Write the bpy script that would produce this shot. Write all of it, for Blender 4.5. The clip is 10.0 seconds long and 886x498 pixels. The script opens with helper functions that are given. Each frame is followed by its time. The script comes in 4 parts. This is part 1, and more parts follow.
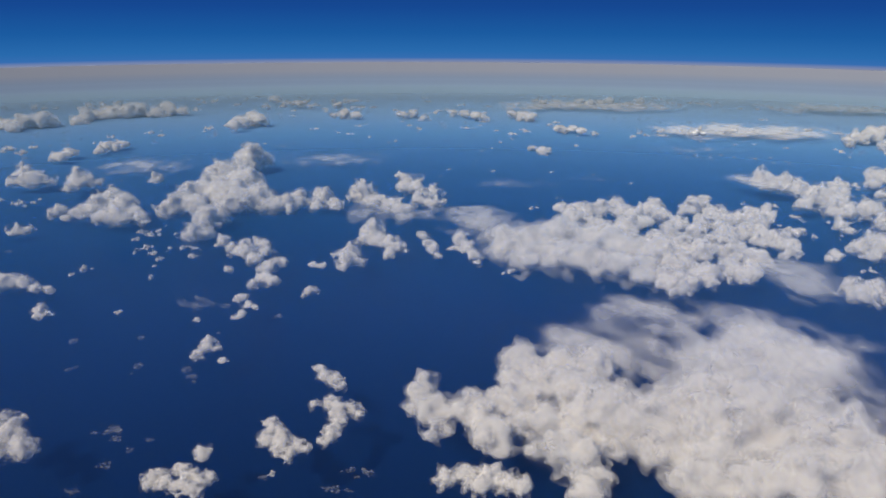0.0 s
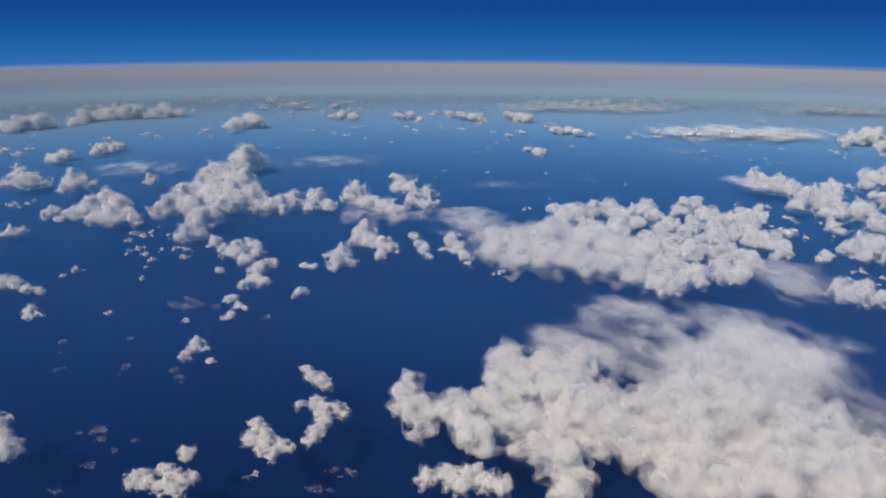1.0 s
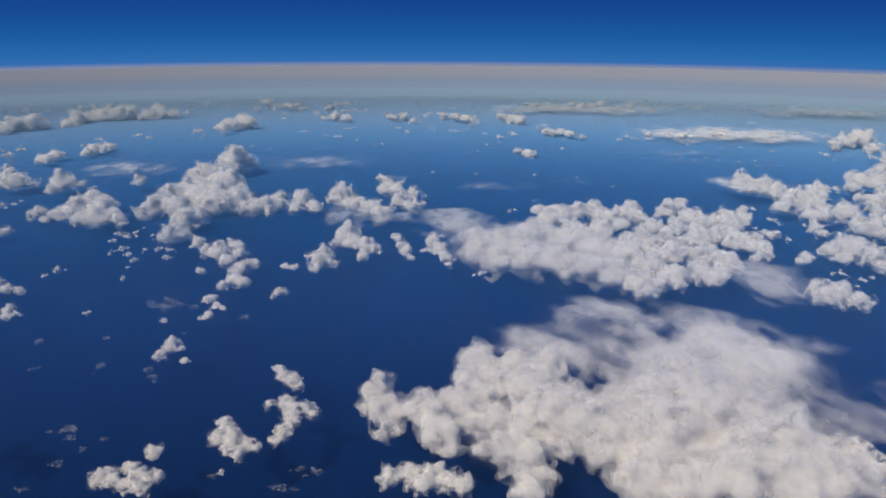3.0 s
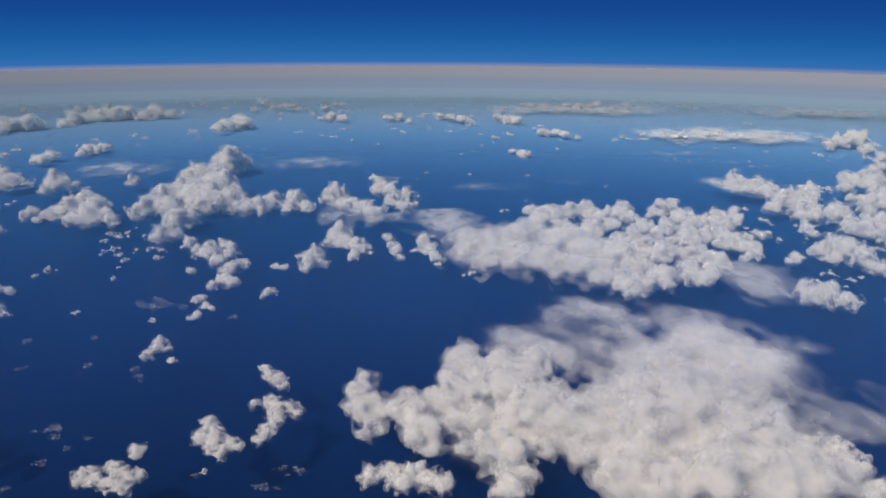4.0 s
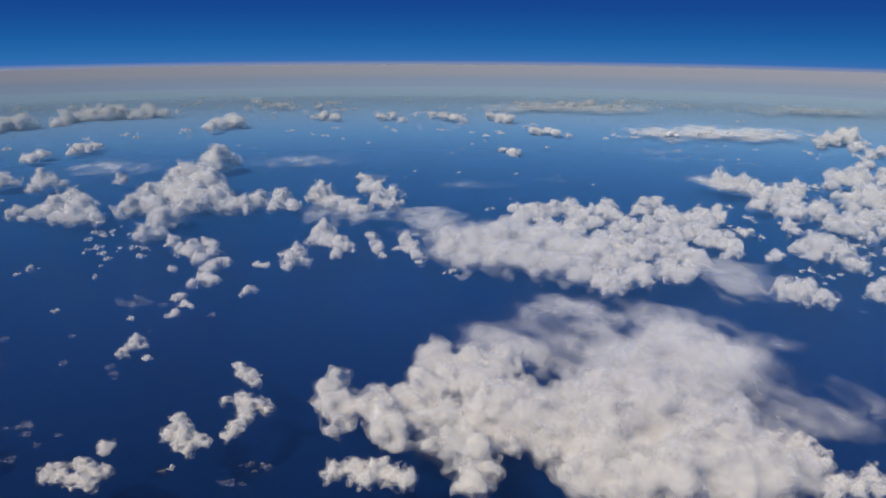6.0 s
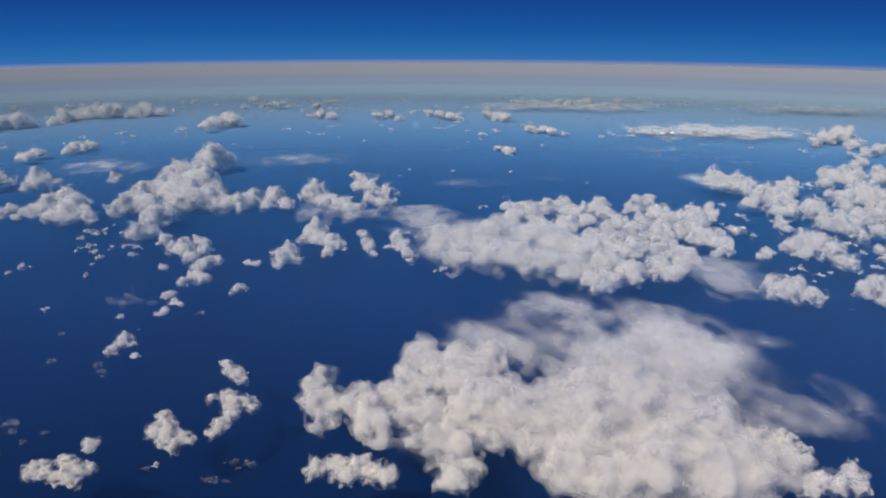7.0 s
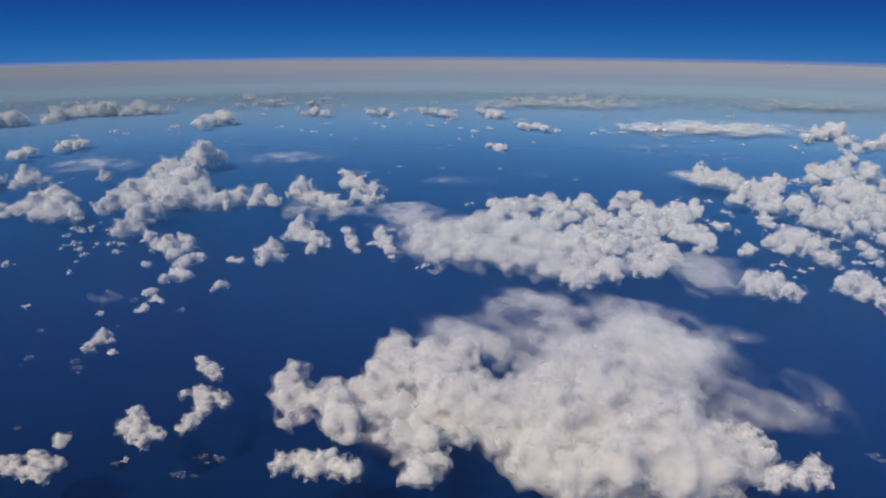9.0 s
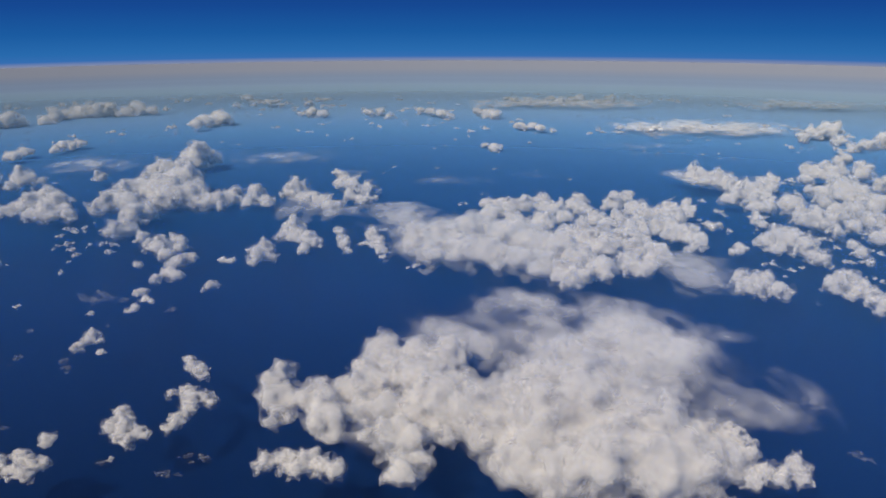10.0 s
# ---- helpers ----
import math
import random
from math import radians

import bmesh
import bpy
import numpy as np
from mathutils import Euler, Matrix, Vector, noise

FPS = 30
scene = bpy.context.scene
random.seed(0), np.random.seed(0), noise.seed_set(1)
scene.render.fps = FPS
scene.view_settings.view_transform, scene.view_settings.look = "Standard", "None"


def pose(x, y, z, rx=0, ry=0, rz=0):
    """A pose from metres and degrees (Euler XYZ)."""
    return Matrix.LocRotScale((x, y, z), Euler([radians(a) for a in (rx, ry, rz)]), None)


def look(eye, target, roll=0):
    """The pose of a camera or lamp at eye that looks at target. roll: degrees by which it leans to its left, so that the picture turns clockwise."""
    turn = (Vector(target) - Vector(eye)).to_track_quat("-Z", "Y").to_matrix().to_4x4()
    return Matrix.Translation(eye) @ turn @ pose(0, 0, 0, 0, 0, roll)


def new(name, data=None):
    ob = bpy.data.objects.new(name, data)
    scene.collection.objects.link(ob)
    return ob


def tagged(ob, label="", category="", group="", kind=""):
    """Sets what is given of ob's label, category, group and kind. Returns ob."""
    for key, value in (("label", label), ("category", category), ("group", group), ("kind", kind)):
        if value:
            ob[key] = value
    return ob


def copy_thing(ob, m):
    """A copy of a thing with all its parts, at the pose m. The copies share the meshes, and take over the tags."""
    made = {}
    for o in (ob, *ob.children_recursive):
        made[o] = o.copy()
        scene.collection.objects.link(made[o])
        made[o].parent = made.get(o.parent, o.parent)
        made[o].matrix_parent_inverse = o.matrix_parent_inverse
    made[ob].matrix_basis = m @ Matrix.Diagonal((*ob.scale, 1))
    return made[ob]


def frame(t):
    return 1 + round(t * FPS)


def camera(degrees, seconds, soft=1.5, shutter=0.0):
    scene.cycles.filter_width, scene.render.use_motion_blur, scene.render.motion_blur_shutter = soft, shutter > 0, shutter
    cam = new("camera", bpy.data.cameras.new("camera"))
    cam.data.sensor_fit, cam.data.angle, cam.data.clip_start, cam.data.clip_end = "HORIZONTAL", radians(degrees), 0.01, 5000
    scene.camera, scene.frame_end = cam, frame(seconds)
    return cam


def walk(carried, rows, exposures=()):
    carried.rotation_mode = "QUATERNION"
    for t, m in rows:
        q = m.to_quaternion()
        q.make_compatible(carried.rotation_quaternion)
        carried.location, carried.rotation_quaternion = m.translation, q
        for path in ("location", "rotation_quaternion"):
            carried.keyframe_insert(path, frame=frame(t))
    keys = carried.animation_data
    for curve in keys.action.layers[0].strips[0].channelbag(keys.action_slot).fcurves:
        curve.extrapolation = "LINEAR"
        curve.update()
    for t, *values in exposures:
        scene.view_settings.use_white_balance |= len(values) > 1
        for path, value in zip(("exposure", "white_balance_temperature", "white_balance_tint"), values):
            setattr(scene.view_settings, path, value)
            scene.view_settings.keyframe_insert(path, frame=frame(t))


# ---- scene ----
import functools

# The place at one hundredth of its size: the sea's sheet bends as the globe does.
cam = camera(60.0, 10.0, soft=1.7)
GLOBE = 56500.0
EYE, VX, VY, VZ = 108.0, 3.9453, -0.5410, 0.0156
ROWS = [
    (0.0, 0.000, -17.180, 0.186),
    (0.5, 0.019, -17.121, 0.160),
    (1.0, 0.050, -17.090, 0.142),
    (1.5, 0.050, -17.066, 0.167),
    (2.0, 0.084, -17.038, 0.198),
    (2.5, 0.091, -16.995, 0.236),
    (4.0, 0.069, -16.919, 0.250),
    (4.5, 0.066, -16.911, 0.272),
    (5.0, 0.095, -16.904, 0.253),
    (5.5, 0.105, -16.946, 0.195),
    (7.0, 0.136, -17.128, 0.105),
    (7.5, 0.182, -17.177, 0.070),
    (8.0, 0.188, -17.233, 0.041),
    (8.5, 0.195, -17.293, -0.000),
    (9.0, 0.263, -17.315, -0.049),
    (9.5, 0.291, -17.317, -0.083),
    (10.0, 0.323, -17.299, -0.156),
]
walk(cam, [(t, pose(VX * t, VY * t, EYE + VZ * t, 90 + pitch, 0, yaw) @ pose(0, 0, 0, 0, 0, roll)) for t, yaw, pitch, roll in ROWS])

# ---- light ----
SUN_HEIGHT, SUN_TURN = 45.0, 222.0  # degrees above the horizon, and clockwise from +y
world = bpy.data.worlds.new("sky")
scene.world = world
world.use_nodes = True
wn = world.node_tree
sky = wn.nodes.new("ShaderNodeTexSky")
sky.sky_type, sky.sun_disc = "NISHITA", False
sky.sun_elevation, sky.sun_rotation = radians(SUN_HEIGHT), radians(SUN_TURN)
sky.altitude, sky.air_density, sky.dust_density = 2000, 1.0, 0.6
wn.nodes["Background"].inputs["Strength"].default_value = 0.10
wn.links.new(sky.outputs[0], wn.nodes["Background"].inputs["Color"])
lamp = bpy.data.lights.new("sun", "SUN")
lamp.energy, lamp.angle, lamp.color = 3.5, radians(2.0), (1.0, 0.885, 0.70)
a, b = radians(SUN_TURN), radians(SUN_HEIGHT)
sun_from = Vector((math.sin(a) * math.cos(b), math.cos(a) * math.cos(b), math.sin(b)))
sun_ob = new("sun", lamp)
sun_ob.matrix_world = look(sun_from * 800, (0, 0, 0))
scene.view_settings.exposure = 0.0
scene.cycles.transparent_max_bounces = 64


# ---- materials ----
def material(name):
    m = bpy.data.materials.new(name)
    m.use_nodes = True
    m.node_tree.nodes.clear()
    return m, m.node_tree.nodes, m.node_tree.links


def node(nodes, kind, **values):
    n = nodes.new("ShaderNode" + kind)
    for key, value in values.items():
        n.inputs[key.replace("_", " ")].default_value = value
    return n


def ramp(nodes, stops):
    n = nodes.new("ShaderNodeValToRGB")
    e = n.color_ramp.elements
    while len(e) < len(stops):
        e.new(0.5)
    for k, (at, colour) in zip(e, stops):
        k.position, k.color = at, (*colour, 1)
    return n


def grey(v):
    return (v, v, v)


def math_node(n, k, kind, a, b):
    """a and b, sockets or numbers, put together by one sum."""
    m = n.new("ShaderNodeMath")
    m.operation = kind
    for slot, value in zip(m.inputs, (a, b)):
        if isinstance(value, (int, float)):
            slot.default_value = value
        else:
            k.new(value, slot)
    return m.outputs[0]


def vapour(name, tint, scale, at=0.0, most=1.0, width=0.14, sheet=False, detail=3.5):
    """Cloud matter: a matt white body; where most is under 1 it is torn, and covers only where a fine noise rises over at."""
    m, n, k = material(name)
    out = n.new("ShaderNodeOutputMaterial")
    body = node(n, "BsdfDiffuse", Roughness=1.0)
    place = n.new("ShaderNodeTexCoord")
    stain = node(n, "TexNoise", Scale=scale * 0.2, Detail=3.0)
    hue = ramp(n, [(0.3, tuple(c * 0.96 for c in tint)), (0.7, tint)])
    k.new(place.outputs["Object"], stain.inputs["Vector"])
    k.new(stain.outputs["Fac"], hue.inputs[0])
    k.new(hue.outputs[0], body.inputs["Color"])
    # light scatters inside the vapour: its surface shades softer than a hard one
    face, lean = n.new("ShaderNodeNewGeometry"), n.new("ShaderNodeVectorMath")
    lean.operation = "MULTIPLY_ADD"
    lean.inputs[1].default_value, lean.inputs[2].default_value = (0.8, 0.8, 0.8), tuple(0.2 * c for c in (-0.2, -0.3, 0.93))
    unit = n.new("ShaderNodeVectorMath")
    unit.operation = "NORMALIZE"
    k.new(face.outputs["Normal"], lean.inputs[0])
    k.new(lean.outputs[0], unit.inputs[0])
    grain = node(n, "TexNoise", Scale=scale, Detail=detail, Roughness=0.55, Distortion=0.5)
    drawn = n.new("ShaderNodeMapping")
    drawn.inputs["Scale"].default_value = (1.0, 0.6, 1.0) if sheet else (1.0, 0.8, 1.15)
    k.new(place.outputs["Object"], drawn.inputs["Vector"])
    k.new(drawn.outputs[0], grain.inputs["Vector"])
    if most >= 1.0:
        bump = node(n, "Bump", Strength=0.1, Distance=0.25 / scale)
        k.new(grain.outputs["Fac"], bump.inputs["Height"])
        k.new(unit.outputs[0], bump.inputs["Normal"])
        k.new(bump.outputs[0], body.inputs["Normal"])
        k.new(body.outputs[0], out.inputs[0])
        return m
    thin, both = node(n, "BsdfTranslucent"), node(n, "MixShader", Fac=0.28)
    k.new(hue.outputs[0], thin.inputs["Color"])
    k.new(unit.outputs[0], body.inputs["Normal"])
    k.new(body.outputs[0], both.inputs[1])
    k.new(thin.outputs[0], both.inputs[2])
    worth = grain.outputs["Fac"]
    if sheet:
        # torn the more, the thinner the sheet is
        rim = n.new("ShaderNodeAttribute")
        rim.attribute_name = "thickness"
        worth = math_node(n, k, "ADD", math_node(n, k, "MULTIPLY", worth, 1.3), rim.outputs["Fac"])
    cover = node(n, "MapRange", From_Min=at - width, From_Max=at + width, To_Min=0.0, To_Max=most)
    cover.interpolation_type = "SMOOTHSTEP"
    k.new(worth, cover.inputs["Value"])
    covered = cover.outputs[0]
    if sheet:
        rest = node(n, "MapRange", From_Min=0.0, From_Max=0.3)
        k.new(rim.outputs["Fac"], rest.inputs["Value"])
        covered = math_node(n, k, "MULTIPLY", covered, rest.outputs[0])
    clear, mix = n.new("ShaderNodeBsdfTransparent"), n.new("ShaderNodeMixShader")
    k.new(covered, mix.inputs[0])
    k.new(clear.outputs[0], mix.inputs[1])
    k.new(both.outputs[0], mix.inputs[2])
    k.new(mix.outputs[0], out.inputs[0])
    return m


WHITE = (0.93, 0.91, 0.885)
TORN = ((0.22, 0.75), (0.29, 0.65), (0.36, 0.55), (0.425, 0.46), (0.48, 0.38), (0.53, 0.3), (0.575, 0.24))  # where each fringe begins to cover, and how much at most


@functools.lru_cache(None)
def cloud_matter(scale, smooth):
    """The body and the fringes of a cloud whose shreds are about 1 / scale long."""
    width, detail = (0.32, 1.5) if smooth else (0.14, 3.5)
    return vapour("cloud_white", WHITE, scale, detail=detail), [vapour("cloud_fringe", WHITE, scale, at, most, width, detail=detail) for at, most in TORN]


PUFFY = [vapour("cloud_puff", WHITE, 2.6, at, most) for at, most in ((0.26, 0.7), (0.34, 0.58), (0.41, 0.46), (0.47, 0.36), (0.52, 0.28))]
FAINTS = [vapour("cloud_faint", WHITE, 1.8, at, most, 0.2) for at, most in ((0.44, 0.08), (0.47, 0.07), (0.5, 0.06), (0.53, 0.05))]
VEIL = vapour("cloud_veil", WHITE, 0.1, 1.15, 0.5, 0.5, sheet=True)


def sea_material():
    m, n, k = material("sea_water")
    out = n.new("ShaderNodeOutputMaterial")
    p = node(n, "BsdfPrincipled", Roughness=0.45, IOR=1.33, Specular_IOR_Level=0.9, Specular_Tint=(0.14, 0.38, 1.0, 1.0))
    place = n.new("ShaderNodeTexCoord")
    broad = node(n, "TexNoise", Scale=0.006, Detail=4.0)
    fine = node(n, "TexNoise", Scale=0.9, Detail=6.0)
    hue = ramp(n, [(0.3, (0.0008, 0.008, 0.040)), (0.7, (0.001, 0.011, 0.052))])
    bump = node(n, "Bump", Strength=0.12, Distance=0.1)
    k.new(place.outputs["Object"], broad.inputs["Vector"])
    k.new(place.outputs["Object"], fine.inputs["Vector"])
    k.new(broad.outputs["Fac"], hue.inputs[0])
    k.new(hue.outputs[0], p.inputs["Base Color"])
    k.new(fine.outputs["Fac"], bump.inputs["Height"])
    k.new(bump.outputs[0], p.inputs["Normal"])
    k.new(p.outputs[0], out.inputs[0])
    return m


def painted_haze_material(name, reach_m, covers, hues):
    """Painted aerial haze: the sheet thickens and greys with the distance from its middle."""
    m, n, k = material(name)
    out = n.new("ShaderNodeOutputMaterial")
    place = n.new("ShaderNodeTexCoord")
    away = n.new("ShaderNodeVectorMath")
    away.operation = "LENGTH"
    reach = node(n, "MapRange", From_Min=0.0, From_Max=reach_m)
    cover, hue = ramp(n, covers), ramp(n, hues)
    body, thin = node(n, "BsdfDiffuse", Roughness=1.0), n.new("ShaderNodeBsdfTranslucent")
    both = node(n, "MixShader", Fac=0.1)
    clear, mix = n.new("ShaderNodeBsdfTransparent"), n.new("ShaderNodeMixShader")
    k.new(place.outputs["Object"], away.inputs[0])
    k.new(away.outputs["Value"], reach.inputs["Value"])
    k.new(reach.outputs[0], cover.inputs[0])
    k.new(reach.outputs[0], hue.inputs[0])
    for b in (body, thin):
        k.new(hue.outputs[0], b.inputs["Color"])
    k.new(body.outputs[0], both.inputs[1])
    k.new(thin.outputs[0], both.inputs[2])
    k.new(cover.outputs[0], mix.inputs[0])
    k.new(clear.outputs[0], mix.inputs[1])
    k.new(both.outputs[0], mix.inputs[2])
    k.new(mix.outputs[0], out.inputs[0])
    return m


# Blue air light over the sea, painted into this sheet's colour by distance.
LOW_HAZE = painted_haze_material("sea_haze", 2500.0,
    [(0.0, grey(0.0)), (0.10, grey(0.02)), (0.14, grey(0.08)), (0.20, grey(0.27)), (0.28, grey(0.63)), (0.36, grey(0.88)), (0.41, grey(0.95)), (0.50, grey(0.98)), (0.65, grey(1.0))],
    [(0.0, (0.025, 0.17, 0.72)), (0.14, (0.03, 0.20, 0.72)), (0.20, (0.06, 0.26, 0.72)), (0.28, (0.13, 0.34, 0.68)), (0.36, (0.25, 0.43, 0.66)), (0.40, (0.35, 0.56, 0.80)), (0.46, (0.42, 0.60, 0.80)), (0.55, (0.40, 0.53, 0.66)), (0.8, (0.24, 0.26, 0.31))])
# Aerial haze above the clouds, put into the sheet's cover and colour by distance.
HIGH_HAZE = painted_haze_material("high_haze", 2500.0,
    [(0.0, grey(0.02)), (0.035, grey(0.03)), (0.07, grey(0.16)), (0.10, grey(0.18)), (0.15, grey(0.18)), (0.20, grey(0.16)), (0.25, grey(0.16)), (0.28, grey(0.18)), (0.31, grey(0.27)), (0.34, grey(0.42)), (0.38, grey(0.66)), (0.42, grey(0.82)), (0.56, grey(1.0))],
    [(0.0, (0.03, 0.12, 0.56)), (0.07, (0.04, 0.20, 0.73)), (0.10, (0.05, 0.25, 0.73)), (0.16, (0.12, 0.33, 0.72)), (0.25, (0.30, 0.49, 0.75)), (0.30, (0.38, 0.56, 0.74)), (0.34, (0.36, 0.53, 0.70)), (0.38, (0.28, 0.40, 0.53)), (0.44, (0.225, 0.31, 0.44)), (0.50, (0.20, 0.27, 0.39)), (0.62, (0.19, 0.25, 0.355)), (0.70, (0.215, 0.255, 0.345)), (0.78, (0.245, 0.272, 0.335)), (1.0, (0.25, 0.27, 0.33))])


def backdrop_material():
    m, n, k = material("far_sky")
    out = n.new("ShaderNodeOutputMaterial")
    place, split = n.new("ShaderNodeTexCoord"), n.new("ShaderNodeSeparateXYZ")
    reach = node(n, "MapRange", From_Min=-187.0, From_Max=240.0)
    hue = ramp(n, [(0.0, (0.22, 0.26, 0.40)), (0.03, (0.14, 0.21, 0.42)), (0.06, (0.036, 0.155, 0.44)), (0.15, (0.022, 0.145, 0.42)), (0.4, (0.011, 0.105, 0.355)), (0.75, (0.008, 0.066, 0.29)), (1.0, (0.007, 0.054, 0.25))])
    glow = n.new("ShaderNodeEmission")
    k.new(place.outputs["Object"], split.inputs[0])
    k.new(split.outputs["Z"], reach.inputs["Value"])
    k.new(reach.outputs[0], hue.inputs[0])
    k.new(hue.outputs[0], glow.inputs["Color"])
    k.new(glow.outputs[0], out.inputs[0])
    return m


# ---- sea, haze and far sky ----
def sea_level(x, y):
    return -(x * x + y * y) / (2 * GLOBE)


def mesh_object(name, verts, faces, mat, parent=None, label=""):
    me = bpy.data.meshes.new(name)
    me.from_pydata([tuple(v) for v in verts], [], [tuple(f) for f in faces])
    me.polygons.foreach_set("use_smooth", [True] * len(me.polygons))
    me.materials.append(mat)
    ob = new(name, me)
    ob.parent = parent
    if label:
        ob["label"] = label
    return ob


def round_sheet(name, radii, height, mat, spokes=192):
    verts, faces = [(0, 0, height(0))], []
    for r in radii:
        for s in range(spokes):
            u = 2 * math.pi * s / spokes
            verts.append((r * math.cos(u), r * math.sin(u), height(r)))
    for s in range(spokes):
        faces.append((0, 1 + s, 1 + (s + 1) % spokes))
    for i in range(len(radii) - 1):
        p, q = 1 + i * spokes, 1 + (i + 1) * spokes
        for s in range(spokes):
            e = (s + 1) % spokes
            faces.append((p + s, q + s, q + e, p + e))
    return mesh_object(name, verts, faces, mat)


def settle(r):
    """How far the haze has sunk towards the sea, from 0 near by to 1 at the horizon."""
    u = min(1.0, max(0.0, (r - 400) / 1400))
    return u * u * (3 - 2 * u)


RADII = [40 * 1.05 ** i for i in range(98)]
tagged(round_sheet("sea", RADII, lambda r: -r * r / (2 * GLOBE), sea_material()), "deep blue open ocean under scattered clouds", "sea", kind="structure")
tagged(round_sheet("sea_haze", RADII, lambda r: 7 - 6 * settle(r) - r * r / (2 * GLOBE), LOW_HAZE), "low sheet over the sea with blue distance haze painted in, greying towards the horizon", "haze", kind="structure")


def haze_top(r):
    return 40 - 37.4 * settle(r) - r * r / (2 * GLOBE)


tagged(round_sheet("high_haze", RADII, haze_top, HIGH_HAZE), "thin high sheet with distance haze painted in, thickening to grey towards the horizon", "haze", kind="structure")
ring = []
for z in (-420, -200, 0, 200, 500, 900):
    ring += [(4850 * math.cos(2 * math.pi * s / 128), 4850 * math.sin(2 * math.pi * s / 128), z) for s in range(128)]
quads = [(i * 128 + s, i * 128 + (s + 1) % 128, (i + 1) * 128 + (s + 1) % 128, (i + 1) * 128 + s) for i in range(5) for s in range(128)]
tagged(mesh_object("backdrop", ring, quads, backdrop_material()), "deep blue sky darkening upwards above the horizon", "sky", kind="structure")

# ---- cloud shapes ----
TILE = 96
rng = np.random.default_rng(7)


def cell_noise(cells):
    """A repeating block of distances to the nearest of scattered points: low in the middle of each puff."""
    seed = rng.random((cells, cells, cells, 3))
    g = np.indices((TILE,) * 3).transpose(1, 2, 3, 0) * (cells / TILE)
    home, best = np.floor(g).astype(int), np.full((TILE,) * 3, 9.0)
    for i in (-1, 0, 1):
        for j in (-1, 0, 1):
            for l in (-1, 0, 1):
                c = home + (i, j, l)
                w = c % cells
                best = np.minimum(best, ((c + seed[w[..., 0], w[..., 1], w[..., 2]] - g) ** 2).sum(-1))
    return np.sqrt(best).astype(np.float32)


def soft_noise():
    """A repeating block of cloudy noise, mean 0 and spread 1."""
    f = np.fft.fftfreq(TILE) * TILE
    k = np.sqrt(f[:, None, None] ** 2 + f[None, :, None] ** 2 + f[None, None, :] ** 2)
    k[0, 0, 0] = 1
    v = np.real(np.fft.ifftn(np.fft.fftn(rng.standard_normal((TILE,) * 3)) * k ** -2.5 * (k > 1.5)))
    return ((v - v.mean()) / v.std()).astype(np.float32)


PUFFS, PUFF_CELLS, WISPS = cell_noise(6), 6, soft_noise()


def sample(block, p):
    """The block's value at points p, in units of the block, repeating."""
    p = p % 1.0 * TILE
    i = np.floor(p).astype(int)
    f = (p - i).astype(np.float32)
    total = 0
    for a in (0, 1):
        wa = f[..., 0] if a else 1 - f[..., 0]
        for b in (0, 1):
            wb = f[..., 1] if b else 1 - f[..., 1]
            for c in (0, 1):
                wc = f[..., 2] if c else 1 - f[..., 2]
                total = total + block[(i[..., 0] + a) % TILE, (i[..., 1] + b) % TILE, (i[..., 2] + c) % TILE] * (wa * wb * wc)
    return total


def surface(field, origin, step):
    """The zero surface of a field on a grid, as vertices and quads (surface nets)."""
    inside = field < 0
    shape = tuple(s - 1 for s in field.shape)
    total, count = np.zeros(shape + (3,)), np.zeros(shape)
    corner = lambda a, o: a[o[0]:o[0] + shape[0], o[1]:o[1] + shape[1], o[2]:o[2] + shape[2]]
    for axis in range(3):
        for u in (0, 1):
            for v in (0, 1):
                o = [u, v]
                o.insert(axis, 0)
                e = list(o)
                e[axis] = 1
                cross = corner(inside, o) != corner(inside, e)
                fa, fb = corner(field, o), corner(field, e)
                at = np.where(cross, fa / np.where(cross, fa - fb, 1), 0)
                for d in range(3):
                    total[..., d] += np.where(cross, at if d == axis else o[d], 0)
                count += cross
    used = count > 0
    index = np.full(shape, -1)
    index[used] = np.arange(used.sum())
    cells = np.argwhere(used)
    verts = origin + (cells + total[used] / count[used][:, None]) * step
    faces = []
    for axis in range(3):
        o, e = [slice(None)] * 3, [slice(None)] * 3
        o[axis], e[axis] = slice(0, -1), slice(1, None)
        hit = np.argwhere(inside[tuple(o)] != inside[tuple(e)])
        u, v = (axis + 1) % 3, (axis + 2) % 3
        hit = hit[(hit[:, u] > 0) & (hit[:, v] > 0) & (hit[:, u] < shape[u]) & (hit[:, v] < shape[v])]
        if not len(hit):
            continue
        du, dv = np.eye(3, dtype=int)[u], np.eye(3, dtype=int)[v]
        pick = lambda h: index[h[:, 0], h[:, 1], h[:, 2]]
        quad = np.stack([pick(hit - du - dv), pick(hit - dv), pick(hit), pick(hit - du)], 1)
        flip = ~inside[hit[:, 0], hit[:, 1], hit[:, 2]]
        quad[flip] = quad[flip][:, ::-1]
        faces.append(quad)
    return verts, np.concatenate(faces) if faces else np.zeros((0, 4), int)


def grid_mesh(name, verts, quads, mat):
    me = bpy.data.meshes.new(name)
    me.vertices.add(len(verts))
    me.vertices.foreach_set("co", verts.astype(np.float32).ravel())
    me.loops.add(quads.size)
    me.loops.foreach_set("vertex_index", quads.ravel().astype(np.int32))
    me.polygons.add(len(quads))
    me.polygons.foreach_set("loop_start", np.arange(0, quads.size, quads.shape[1], dtype=np.int32))
    me.polygons.foreach_set("use_smooth", np.ones(len(quads), dtype=bool))
    me.update(calc_edges=True)
    me.materials.append(mat)
    return me


